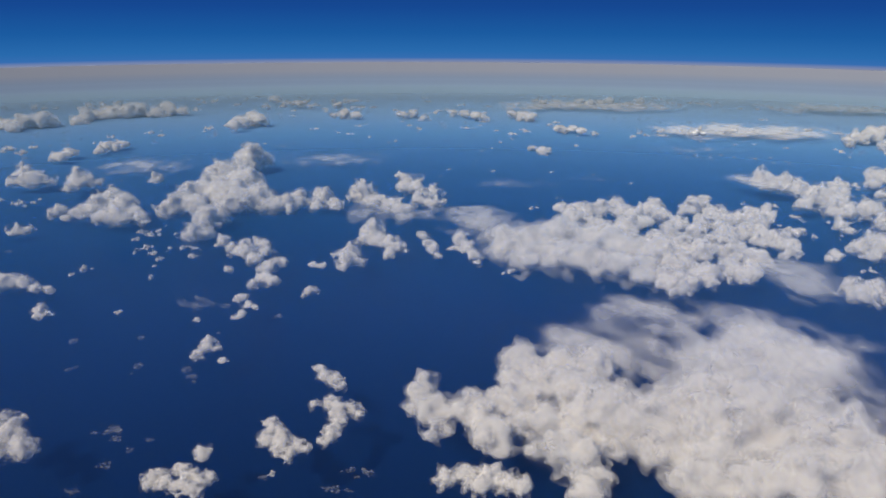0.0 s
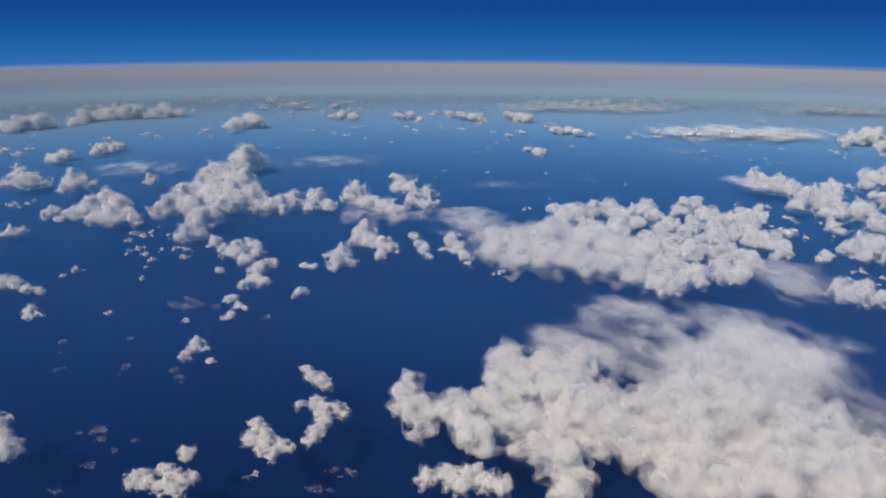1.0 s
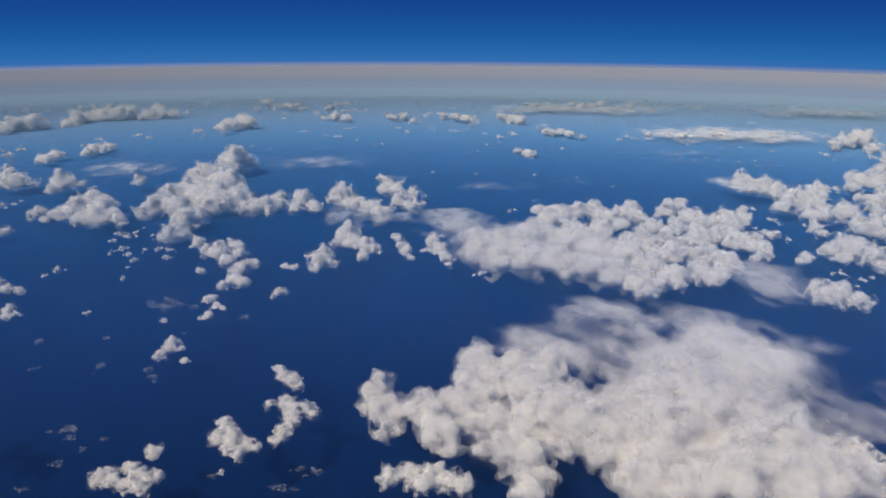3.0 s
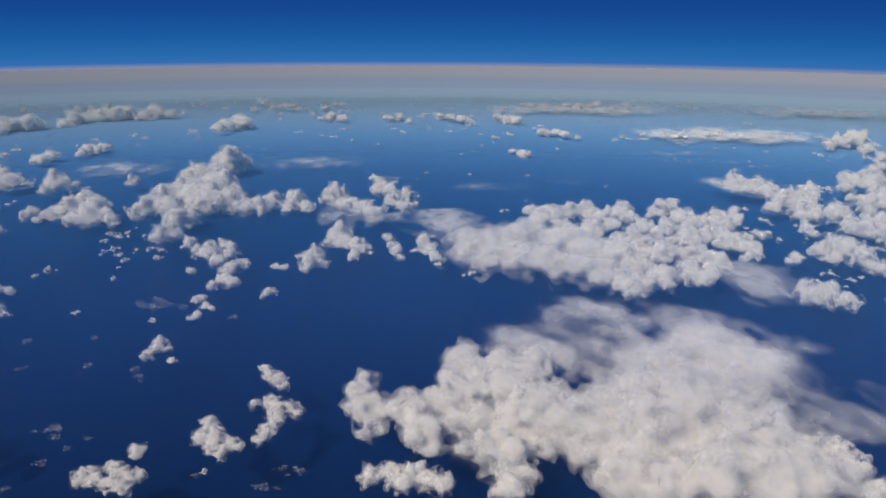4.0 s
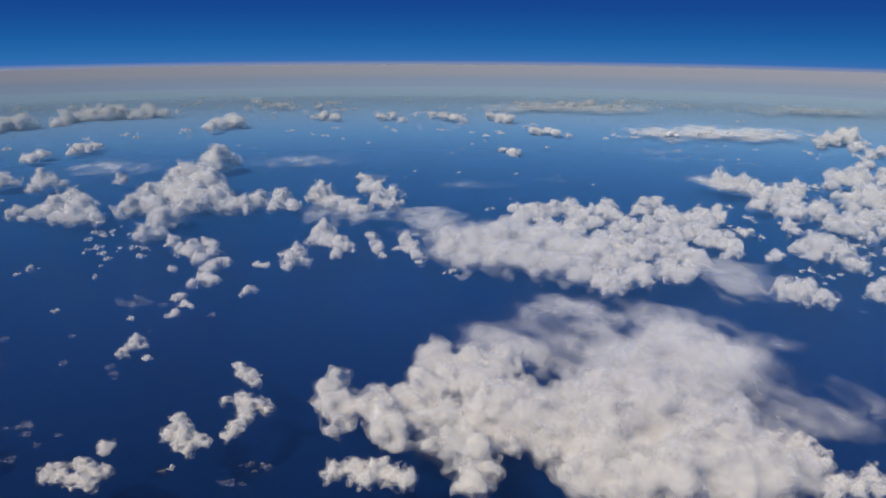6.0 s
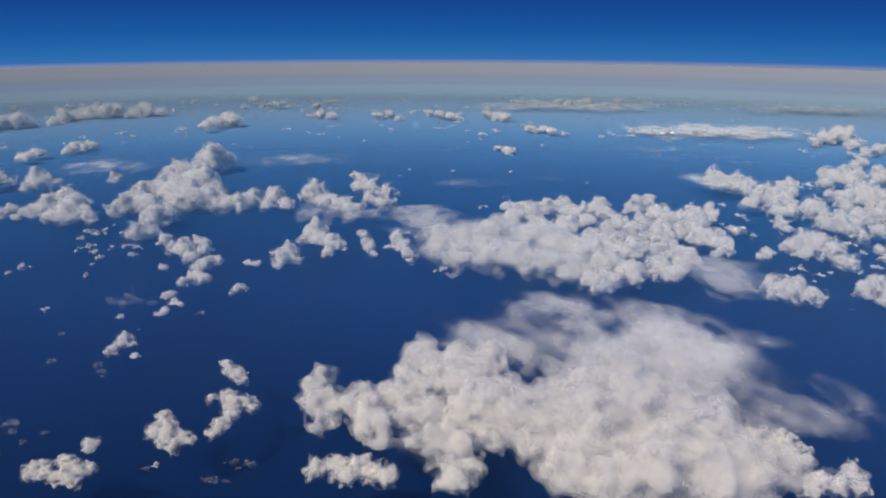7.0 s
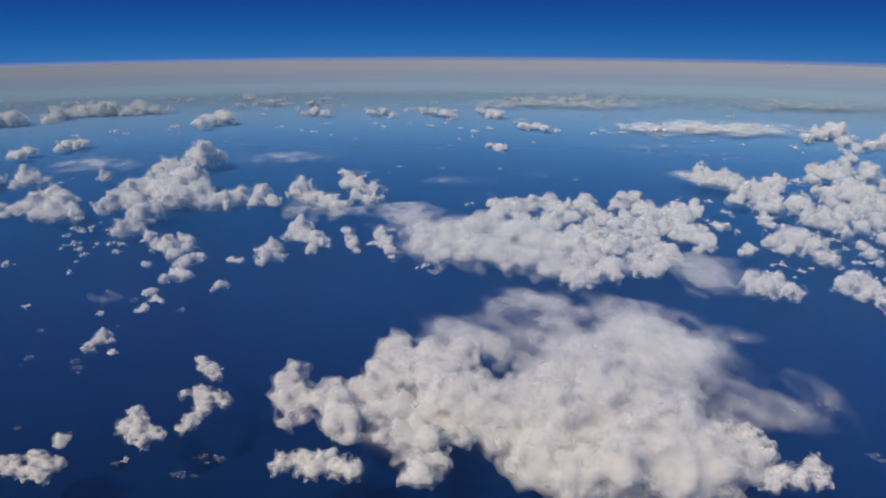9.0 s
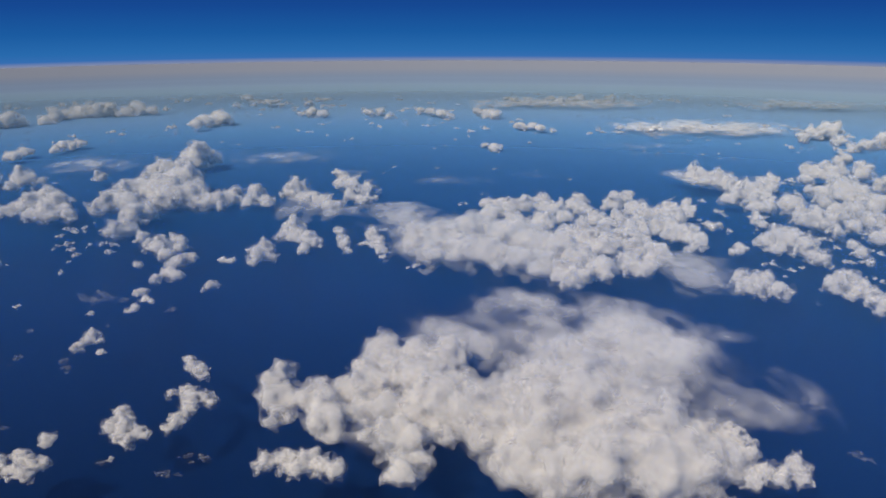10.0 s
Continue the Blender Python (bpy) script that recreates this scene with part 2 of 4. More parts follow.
def pieces(verts, quads):
    """The connected pieces of a surface, the largest first."""
    tag = np.arange(len(verts))
    while True:
        low = tag[quads].min(1)
        fresh = tag.copy()
        for c in range(quads.shape[1]):
            np.minimum.at(fresh, quads[:, c], low)
        fresh = fresh[fresh]
        if (fresh == tag).all():
            break
        tag = fresh
    mark = tag[quads[:, 0]]
    names, counts = np.unique(mark, return_counts=True)
    found = []
    for name in names[np.argsort(-counts)]:
        q = quads[mark == name]
        used = np.unique(q)
        found.append((verts[used], np.searchsorted(used, q)))
    return found


LEVELS = ((-0.40, 0.03), (-0.28, 0.05), (-0.16, 0.08), (-0.04, 0.11), (0.09, 0.14), (0.23, 0.17), (0.40, 0.20))  # how far out each fringe lies, and how torn it is


def billow(lobes, step, rough=1.0, flat=1.0, ragged=1.0, soft=0.9, fine=0.6, melt=0.22):
    """One heap of cloud round its lobes (x, y, z, r): its solid pieces and its fringes from the inside out, each as vertices and quads."""
    L = np.array(lobes, dtype=float)
    r = np.average(L[:, 3], weights=L[:, 3])
    low = (L[:, :3] - L[:, 3:] * (1, 1, flat)).min(0) - 1.2 * r
    high = (L[:, :3] + L[:, 3:] * (1, 1, flat)).max(0) + 1.2 * r
    n = np.maximum(np.ceil((high - low) / step).astype(int) + 1, 6)
    axes = [low[d] + step * np.arange(n[d]) for d in range(3)]
    p = np.stack(np.meshgrid(*axes, indexing="ij"), -1).astype(np.float32)
    joint = melt * r
    blend = np.full(p.shape[:3], 1e-6, np.float32)
    for x, y, z, q in L:
        reach = q + 2.2 * r
        cut = tuple(slice(max(0, int((c - reach - o) / step)), int((c + reach - o) / step) + 2) for c, o in zip((x, y, z), low))
        b = p[cut]
        d = np.sqrt((b[..., 0] - x) ** 2 + (b[..., 1] - y) ** 2 + ((b[..., 2] - z) / flat) ** 2) - q
        blend[cut] += np.exp(-np.clip(d / joint, -30, 30)).astype(np.float32)
    d = -joint * np.log(blend)
    floor = np.quantile(L[:, 2] - 0.45 * flat * L[:, 3], 0.12)
    shift = (L[0, 0] * 0.037 + L[0, 1] * 0.051) % 1.0
    near = np.abs(d) < 1.2 * r
    at, bumps, tear = p[near], np.zeros(d.shape, np.float32), np.zeros(d.shape, np.float32)
    puffy = 0.0
    for size, amp in ((1.4, 0.48), (0.7, 0.10 + 0.35 * fine), (0.36, 0.26 * fine), (0.18, 0.12 * fine)):
        if size * r > 2.0 * step:
            puffy = puffy + amp * (sample(PUFFS, at / (size * r * PUFF_CELLS) + shift + size) - 0.42)
    bumps[near] = puffy
    tear[near] = sample(WISPS, at / (3.2 * r) + 0.11 + shift)
    field = d + r * rough * bumps
    field[near] += 0.25 * r * ragged * (sample(WISPS, at / (6.0 * r) + 0.37 + shift) + 0.4 * tear[near])
    field = np.maximum(field, (floor - p[..., 2]) + r * 0.15 * bumps)
    v, q = surface(field + 0.68 * soft * r, low, step)
    solid = [s for s in pieces(v, q) if len(s[1]) > 40] if len(q) else []
    solid = [s for s in solid if len(s[1]) > 0.03 * len(solid[0][1])]
    return solid, [surface((field - out * soft * r + torn * soft * r * ragged * tear)[::2, ::2, ::2], low, 2 * step) for out, torn in LEVELS]


def add_heap(cloud, shapes, body, fringes):
    solid, rims = shapes
    top = cloud
    for v, q in solid if body else ():
        ob = new("billow", grid_mesh("billow", v, q, body))
        ob.parent = cloud
        top = ob if top is cloud else top
    for (v, q), mat in zip(rims, fringes):
        if len(q):
            ob = new("fringe", grid_mesh("fringe", v, q, mat))
            ob.parent = top
            tagged(ob, "thin torn fringe of vapour", kind="stuff")


def sprout(lobes, buds, flat, full):
    """The lobes, each with smaller ones budding from its sides and top, and a few shreds adrift beside it."""
    grown = []
    for x, y, z, r in lobes:
        grown.append((x, y, z, full * r))
        for _ in range(buds):
            u, e, q = rng.uniform(0, 2 * math.pi), rng.uniform(-0.25, 1.2), r * rng.uniform(0.26, 0.5)
            d = (1.05 * r - 0.5 * q) * rng.uniform(0.8, 1.05)
            grown.append((x + d * math.cos(e) * math.cos(u), y + d * math.cos(e) * math.sin(u), z + flat * d * math.sin(e), q))
        if rng.random() < 0.5:
            u, d = rng.uniform(0, 2 * math.pi), r * rng.uniform(1.2, 1.6)
            grown.append((x + d * math.cos(u), y + d * math.sin(u), z - 0.1 * r, r * rng.uniform(0.16, 0.28)))
    return grown


def cumulus(label, step, heaps, rough=1.0, flat=1.0, ragged=1.0, soft=0.0, fine=0.6, melt=0.22, buds=3, swell=0.32, grain=1.0, full=0.89, group="cumulus clouds over the sea"):
    """A heap cloud of one or more heaps, each a list of lobes (x, y, height over the sea, r)."""
    first = heaps[0][0]
    base = Vector((first[0], first[1], sea_level(first[0], first[1])))
    cloud = new("cumulus_cloud")
    cloud.location = base
    small = step < 0.45 and not soft  # the small clouds near by are soft and thin
    if small:
        soft, rough, fine, full = 1.2, 0.62 * rough, 0.1, 0.86
    body, fringes = cloud_matter(round(2 ** (round(2 * math.log2(0.16 * grain / step)) / 2), 3), grain < 0.9)
    lobes = [(x - base.x, y - base.y, z + sea_level(x, y) - base.z + float(rng.uniform(-swell, swell) + 0.075) * r, r) for heap in heaps for x, y, z, r in heap]
    add_heap(cloud, billow(sprout(lobes, buds, flat, full), step, rough, flat, ragged, soft or 0.9, fine, melt), body, fringes)
    return tagged(cloud, label, "cloud", group)


def puff_models(faint, step):
    """Small clouds to be copied: a few lobes in a row, one unit long."""
    made = []
    for _ in range(6):
        n = int(rng.integers(10, 17))
        lobes = [(rng.normal(0, 0.45), rng.normal(0, 0.5), abs(rng.normal(0.0, 0.2)), rng.uniform(0.1, 0.3)) for _ in range(n)]
        cloud = new("small_cloud")
        add_heap(cloud, billow(lobes, step, 0.9, 1.0, 2.4, 2.2 if faint else 1.3, 0.6), None, FAINTS if faint else PUFFY)
        label = "faint wisp of cloud over deep blue sea" if faint else "small ragged white cloud puff over blue sea"
        made.append(tagged(cloud, label, "cloud", "faint cloud wisps" if faint else "small cloud puffs"))
    return made


def puffs(models, rows):
    """Loose clumps of small clouds at rows of x, y, height over the sea, size."""
    for x, y, z, size in rows:
        for n in range(int(rng.integers(1, 4))):
            part_size = size * float(rng.uniform(0.7, 1.0) if n == 0 else rng.uniform(0.3, 0.6))
            u, v = (0, 0) if n == 0 else rng.normal(0, 1.0 * size, 2)
            m = pose(x + u, y + 1.6 * v, z + sea_level(x, y), 0, 0, float(rng.uniform(-25, 25) + (180 if rng.random() < 0.5 else 0)))
            ob = copy_thing(models[int(rng.integers(len(models)))], m)
            ob.scale = (part_size, part_size, part_size * float(rng.uniform(0.8, 1.3)))


def veil(label, x, y, z, length, width, turn, seed, cover=0.8, layers=3, rise=2.0, group="thin veil clouds"):
    """A thin veil of cloud: a few waved sheets over one another, thinning out to their rims."""
    base = Vector((x, y, sea_level(x, y) + z))
    cloud = new("veil_cloud")
    cloud.location = base
    cloud.rotation_euler = (0, 0, radians(turn))
    nu, nv = 52, 40
    for layer in range(layers):
        s, t = np.meshgrid(np.linspace(-1, 1, nu), np.linspace(-1, 1, nv), indexing="ij")
        shift = 0.13 * seed + 0.29 * layer
        at = np.stack([s * length / 150 + shift, t * width / 240, np.full_like(s, 0.5 * shift)], -1)
        wave, edge, shred = sample(WISPS, at), sample(WISPS, at + 0.4), sample(WISPS, at * 3.1 + 0.7)
        reach = np.sqrt(s ** 2 + t ** 2) + 0.30 * edge + 0.14 * shred
        density = np.clip((0.95 - reach) / 0.75, 0, 1) ** 1.1 * np.clip((1 - s ** 2) * (1 - t ** 2) * 3, 0, 1) * cover * np.clip(0.65 + 0.35 * shred, 0, 1.3)
        verts = np.stack([s * length, t * width, (layer - layers / 2) * rise / layers + wave * 0.35 * rise], -1).reshape(-1, 3)
        i, j = np.meshgrid(np.arange(nu - 1), np.arange(nv - 1), indexing="ij")
        o = (i * nv + j).ravel()
        me = grid_mesh("layer", verts, np.stack([o, o + nv, o + nv + 1, o + 1], 1), VEIL)
        me.attributes.new("thickness", "FLOAT", "POINT").data.foreach_set("value", density.ravel().astype(np.float32))
        ob = new("layer", me)
        ob.parent = cloud
    return tagged(cloud, label, "cloud", group)


# ---- clouds ----
cumulus("broad white cumulus island with a sheared top and curling tail", 0.93, [
    [(-126.8, 500.5, 12.0, 10.29), (-123.1, 517.2, 12.0, 6.53), (-128.7, 471.9, 12.0, 9.74), (-133.7, 457.8, 12.0, 10.19), (-134.9, 438.2, 12.0, 7.69), (-114.9, 430.6, 12.0, 10.31), (-101.8, 416.1, 12.0, 7.32)],
    [(-118.7, 409.0, 12.0, 10.48), (-131.6, 415.9, 12.0, 8.65), (-137.2, 408.9, 12.0, 7.20), (-135.5, 389.3, 12.0, 6.25), (-140.8, 383.1, 12.0, 4.93), (-125.5, 380.7, 12.0, 6.13), (-107.5, 389.4, 12.0, 7.51)],
    [(-98.7, 395.8, 12.0, 6.35), (-90.6, 393.3, 12.0, 6.32), (-83.9, 389.6, 12.0, 4.38), (-111.2, 365.8, 12.0, 4.72), (-113.5, 355.0, 12.0, 5.46), (-113.0, 339.8, 12.0, 4.96), (-112.0, 328.6, 12.0, 3.21)],
])
cumulus("bright white cumulus cloud with knobbly billows over deep blue sea", 0.90, [
    [(-80.1, 413.6, 11.0, 4.31), (-78.5, 395.0, 11.0, 5.08), (-75.1, 397.6, 11.0, 3.83), (-78.5, 383.9, 11.0, 3.09)],
])
cumulus("bright white cumulus cloud with knobbly billows over deep blue sea", 0.90, [
    [(-67.8, 409.4, 12.0, 4.59), (-63.1, 398.7, 12.0, 6.08), (-55.9, 389.9, 12.0, 4.07), (-66.8, 389.7, 12.0, 3.76)],
])
cumulus("ragged white cumulus trailing a thin grey veil", 0.93, [
    [(-43.1, 409.7, 12.0, 6.56), (-36.3, 403.0, 12.0, 5.81), (-48.5, 416.6, 12.0, 4.00), (-28.1, 394.0, 12.0, 4.43), (-21.3, 439.3, 12.0, 5.60), (-16.0, 431.7, 12.0, 4.82)],
    [(-9.2, 417.1, 12.0, 4.34), (-4.6, 424.4, 12.0, 3.39), (-12.0, 403.3, 12.0, 5.17), (-2.8, 399.5, 12.0, 3.52), (-20.3, 386.5, 12.0, 4.35)],
], ragged=1.6)
cumulus("bright white cumulus cloud with knobbly billows over deep blue sea", 0.76, [
    [(-32.6, 342.8, 10.0, 5.46), (-34.8, 333.3, 10.0, 3.99), (-28.5, 330.7, 10.0, 4.63), (-23.7, 327.1, 10.0, 3.93), (-19.6, 321.9, 10.0, 2.58), (-34.8, 352.7, 10.0, 3.15), (-22.6, 311.9, 10.0, 2.82)],
])
cumulus("bright white cumulus cloud with knobbly billows over deep blue sea", 0.70, [
    [(-39.5, 311.7, 10.0, 4.70), (-40.0, 300.0, 10.0, 3.63), (-36.0, 302.3, 10.0, 3.65), (-40.9, 294.8, 10.0, 2.38)],
])
cumulus("small white puffy cumulus cloud adrift over blue sea", 0.72, [
    [(-8.6, 327.8, 13.0, 2.67), (-6.4, 317.2, 13.0, 3.10), (-3.8, 306.4, 13.0, 2.76), (-2.1, 300.9, 13.0, 1.73)],
])
cumulus("bright white cumulus cloud with knobbly billows over deep blue sea", 0.70, [
    [(7.5, 314.0, 14.0, 3.84), (9.7, 305.7, 14.0, 3.75), (12.4, 295.6, 14.0, 2.91), (13.6, 288.2, 14.0, 1.89), (4.5, 307.3, 14.0, 2.01)],
])
cumulus("chain of white cumulus puffs joined end to end", 0.68, [
    [(-96.2, 321.5, 12.0, 3.15), (-89.8, 311.4, 12.0, 2.80), (-82.2, 305.0, 12.0, 4.75), (-77.0, 313.1, 12.0, 3.84), (-74.0, 305.0, 12.0, 3.00), (-76.0, 293.5, 12.0, 3.62), (-67.6, 286.4, 12.0, 3.07)],
    [(-63.9, 290.0, 12.0, 2.62), (-67.9, 272.8, 12.0, 3.39), (-63.0, 269.7, 12.0, 2.46), (-69.2, 264.7, 12.0, 2.20), (-69.1, 282.9, 12.0, 3.03), (-83.7, 284.1, 12.0, 1.87)],
])
cumulus("small white puffy cumulus cloud adrift over blue sea", 0.59, [
    [(-71.1, 255.5, 11.0, 2.34), (-67.5, 248.9, 11.0, 2.08), (-72.5, 253.3, 11.0, 1.69), (-64.9, 246.2, 11.0, 1.44)],
])
cumulus("small white puffy cumulus cloud adrift over blue sea", 0.57, [
    [(-67.4, 238.4, 11.0, 1.80), (-69.3, 236.9, 11.0, 1.20)],
])
cumulus("small white puffy cumulus cloud adrift over blue sea", 0.61, [
    [(-48.4, 261.5, 11.0, 2.18), (-46.6, 263.3, 11.0, 1.53), (-49.4, 258.0, 11.0, 1.29)],
])
cumulus("small white puffy cumulus cloud adrift over blue sea", 0.68, [
    [(-51.8, 291.6, 11.0, 2.16), (-48.2, 290.2, 11.0, 2.15)],
])
cumulus("small white puffy cumulus cloud adrift over blue sea", 0.51, [
    [(-71.4, 215.4, 11.0, 2.38), (-67.9, 212.1, 11.0, 1.63), (-72.3, 208.1, 11.0, 1.78), (-72.6, 205.4, 11.0, 1.23), (-71.1, 211.3, 11.0, 1.98)],
])
cumulus("small white puffy cumulus cloud adrift over blue sea", 0.49, [
    [(-64.4, 204.2, 11.0, 1.40), (-62.7, 203.5, 11.0, 0.87)],
])
cumulus("hooked white cumulus cloud with ragged edges", 0.43, [
    [(-32.2, 190.5, 13.0, 2.21), (-34.3, 194.0, 13.0, 1.49), (-29.4, 187.1, 13.0, 2.03), (-27.2, 183.9, 13.0, 1.57), (-28.4, 174.6, 13.0, 2.45), (-25.7, 170.3, 13.0, 2.54), (-22.3, 170.9, 13.0, 1.61)],
    [(-25.1, 165.3, 13.0, 2.08), (-20.7, 168.9, 13.0, 1.33), (-26.3, 159.6, 13.0, 1.77), (-27.3, 157.0, 13.0, 1.37), (-25.3, 162.1, 13.0, 1.54), (-32.6, 173.7, 13.0, 1.09)],
], ragged=1.3)
cumulus("plump white cumulus cloud low over the sea", 0.39, [
    [(-39.7, 160.3, 14.0, 2.45), (-40.0, 155.3, 14.0, 1.91), (-36.5, 154.1, 14.0, 2.61), (-32.8, 151.8, 14.0, 1.99), (-30.9, 151.8, 14.0, 1.17), (-34.1, 148.8, 14.0, 1.27), (-37.0, 150.6, 14.0, 1.74), (-41.1, 163.5, 14.0, 1.50)],
])
cumulus("greyish white cumulus pair low over the sea", 0.36, [
    [(-61.2, 141.8, 12.5, 2.22), (-58.7, 139.8, 12.5, 1.86), (-61.7, 139.8, 12.5, 1.21), (-60.8, 143.9, 12.5, 1.24), (-56.8, 145.0, 12.5, 1.81), (-54.0, 141.9, 12.5, 2.22), (-50.7, 140.8, 12.5, 1.88), (-54.2, 138.8, 12.5, 1.96), (-51.5, 137.8, 12.5, 1.84), (-49.2, 141.9, 12.5, 1.00)],
], ragged=1.3)
cumulus("small white puffy cumulus cloud adrift over blue sea", 0.39, [
    [(-54.2, 152.3, 12.0, 1.90), (-55.6, 153.7, 12.0, 1.23)],
])
cumulus("white cumulus cloud at the fringe of the field", 0.39, [
    [(-106.2, 165.7, 13.0, 2.53), (-100.6, 158.0, 13.0, 2.91), (-100.6, 154.3, 13.0, 3.09), (-95.4, 154.3, 13.0, 2.02), (-92.9, 153.1, 13.0, 1.18), (-94.8, 150.8, 13.0, 1.63), (-107.2, 159.2, 13.0, 3.66)],
])
cumulus("bright white cumulus cloud with knobbly billows over deep blue sea", 0.62, [
    [(-161.1, 266.1, 12.0, 4.19), (-158.6, 269.2, 12.0, 3.79), (-153.9, 266.1, 12.0, 2.87), (-147.5, 261.8, 12.0, 2.18), (-142.8, 260.7, 12.0, 1.30), (-162.9, 261.8, 12.0, 3.70)],
])
cumulus("small white puffy cumulus cloud adrift over blue sea", 0.57, [
    [(-136.1, 241.7, 11.0, 2.43), (-131.9, 238.1, 11.0, 1.60), (-135.6, 238.1, 11.0, 1.60)],
], ragged=1.6)
cumulus("rounded white cumulus cloud with a flat base", 0.84, [
    [(-173.9, 393.5, 14.0, 7.57), (-161.9, 374.9, 14.0, 7.84), (-170.5, 374.9, 14.0, 7.24), (-151.8, 363.4, 14.0, 5.57), (-143.5, 352.5, 14.0, 3.13), (-175.1, 372.5, 14.0, 4.80), (-179.0, 365.6, 14.0, 3.54), (-156.5, 357.9, 14.0, 5.78), (-166.0, 357.8, 14.0, 4.33)],
])
cumulus("bright white cumulus cloud with knobbly billows over deep blue sea", 0.85, [
    [(-194.5, 376.9, 12.0, 4.86), (-193.5, 368.9, 12.0, 2.98), (-184.9, 365.5, 12.0, 2.66)],
])
cumulus("bright white cumulus cloud with knobbly billows over deep blue sea", 0.99, [
    [(-213.6, 441.2, 13.0, 6.68), (-208.6, 441.2, 13.0, 5.27), (-211.4, 425.7, 13.0, 4.42), (-205.8, 446.1, 13.0, 3.55)],
])
cumulus("bright white cumulus cloud with knobbly billows over deep blue sea", 1.02, [
    [(-258.4, 466.7, 13.0, 6.30), (-244.3, 452.8, 13.0, 6.12), (-241.8, 441.3, 13.0, 5.27), (-234.3, 446.1, 13.0, 3.55), (-251.8, 441.3, 13.0, 3.87), (-269.9, 485.2, 13.0, 3.07)],
])
cumulus("bright white cumulus cloud with knobbly billows over deep blue sea", 1.22, [
    [(-270.1, 538.2, 11.0, 5.52), (-275.0, 557.3, 11.0, 5.26), (-274.9, 538.3, 11.0, 4.24), (-273.2, 562.3, 11.0, 3.10)],
])
cumulus("small white puffy cumulus cloud adrift over blue sea", 1.03, [
    [(-173.6, 454.3, 12.0, 4.34), (-171.4, 457.6, 12.0, 2.91)],
])
cumulus("small white puffy cumulus cloud adrift over blue sea", 0.78, [
    [(-195.8, 341.2, 11.0, 3.88), (-198.7, 339.3, 11.0, 2.21), (-192.9, 343.1, 11.0, 2.23)],
], ragged=1.5)
def bank(x0, y0, x1, y1, count, r, z=10.0):
    """The lobes of a long low bank of cloud between two places."""
    spots = [(i + float(rng.uniform(-0.4, 0.4))) / (count - 1) for i in range(count)]
    size = [r * float(rng.uniform(0.5, 1.25)) * (0.55 + 0.45 * math.sin(math.pi * min(1.0, max(0.0, u)))) for u in spots]
    return [(x0 + u * (x1 - x0), y0 + u * (y1 - y0) + float(rng.normal(0, 1.5 * r)), z, q) for u, q in zip(spots, size)]


BANKS = (
    (85.5, 937.0, 300.0, 944.0, 19, 7.0), (175.0, 684.0, 350.0, 690.0, 17, 6.0), (362.0, 888.0, 532.0, 901.0, 13, 5.0),
    (-210.0, 940.0, -148.0, 938.0, 9, 6.0), (-136.0, 952.0, -94.0, 951.0, 6, 5.0),
)
for x0, y0, x1, y1, count, r in BANKS:
    cumulus("distant long low bank of pale cumulus softened by haze", 1.7, [bank(x0, y0, x1, y1, count, r)], flat=0.6, ragged=1.3, buds=2)
cumulus("distant pale cumulus cloud softened by haze", 1.30, [
    [(-259.6, 589.2, 10.0, 6.09), (-253.1, 600.3, 10.0, 6.20), (-258.0, 573.3, 10.0, 3.96), (-249.7, 581.1, 10.0, 4.67)],
], flat=0.75)
cumulus("distant pale cumulus cloud softened by haze", 1.62, [
    [(-417.1, 732.8, 9.0, 10.01), (-400.7, 732.4, 9.0, 10.01), (-388.6, 740.5, 9.0, 10.11), (-381.2, 753.3, 9.0, 8.57), (-397.9, 712.2, 9.0, 7.31), (-433.5, 733.3, 9.0, 10.02)],
], flat=0.75)
cumulus("distant long bank of pale cumulus softened by haze", 1.80, [
    [(-367.2, 771.0, 9.0, 8.76), (-366.5, 794.7, 9.0, 9.92), (-365.7, 820.0, 9.0, 11.16), (-352.8, 825.0, 9.0, 12.16), (-337.6, 824.7, 9.0, 11.22), (-326.5, 835.2, 9.0, 10.41), (-311.1, 834.9, 9.0, 10.41), (-299.6, 845.7, 9.0, 9.58), (-284.1, 845.6, 9.0, 7.66)],
], flat=0.75)
cumulus("distant pale cumulus cloud softened by haze", 1.99, [
    [(-416.6, 914.7, 9.0, 7.23), (-402.6, 920.8, 9.0, 7.28), (-380.2, 907.1, 9.0, 7.18), (-355.2, 893.9, 9.0, 7.07)],
], flat=0.75)
cumulus("distant pale cumulus cloud softened by haze", 1.64, [
    [(-190.3, 731.2, 11.0, 9.98), (-184.7, 753.0, 11.0, 10.27), (-174.5, 744.2, 11.0, 8.46), (-190.9, 702.8, 11.0, 6.40), (-196.6, 790.7, 11.0, 6.28)],
], flat=0.75)
cumulus("distant pale cumulus cloud softened by haze", 1.92, [
    [(-116.6, 818.8, 9.0, 5.57), (-104.0, 813.7, 9.0, 7.38), (-91.0, 803.8, 9.0, 6.38), (-122.0, 905.3, 9.0, 7.16), (-118.6, 959.8, 9.0, 6.50), (-136.1, 959.6, 9.0, 5.41), (-100.8, 893.0, 9.0, 5.05)],
], flat=0.75)
cumulus("distant pale cumulus cloud softened by haze", 2.00, [
    [(-205.8, 959.2, 9.0, 8.66), (-168.3, 924.5, 9.0, 8.35), (-154.9, 905.0, 9.0, 5.11), (-204.8, 892.2, 9.0, 5.04), (-185.3, 892.2, 9.0, 5.04)],
], flat=0.75)
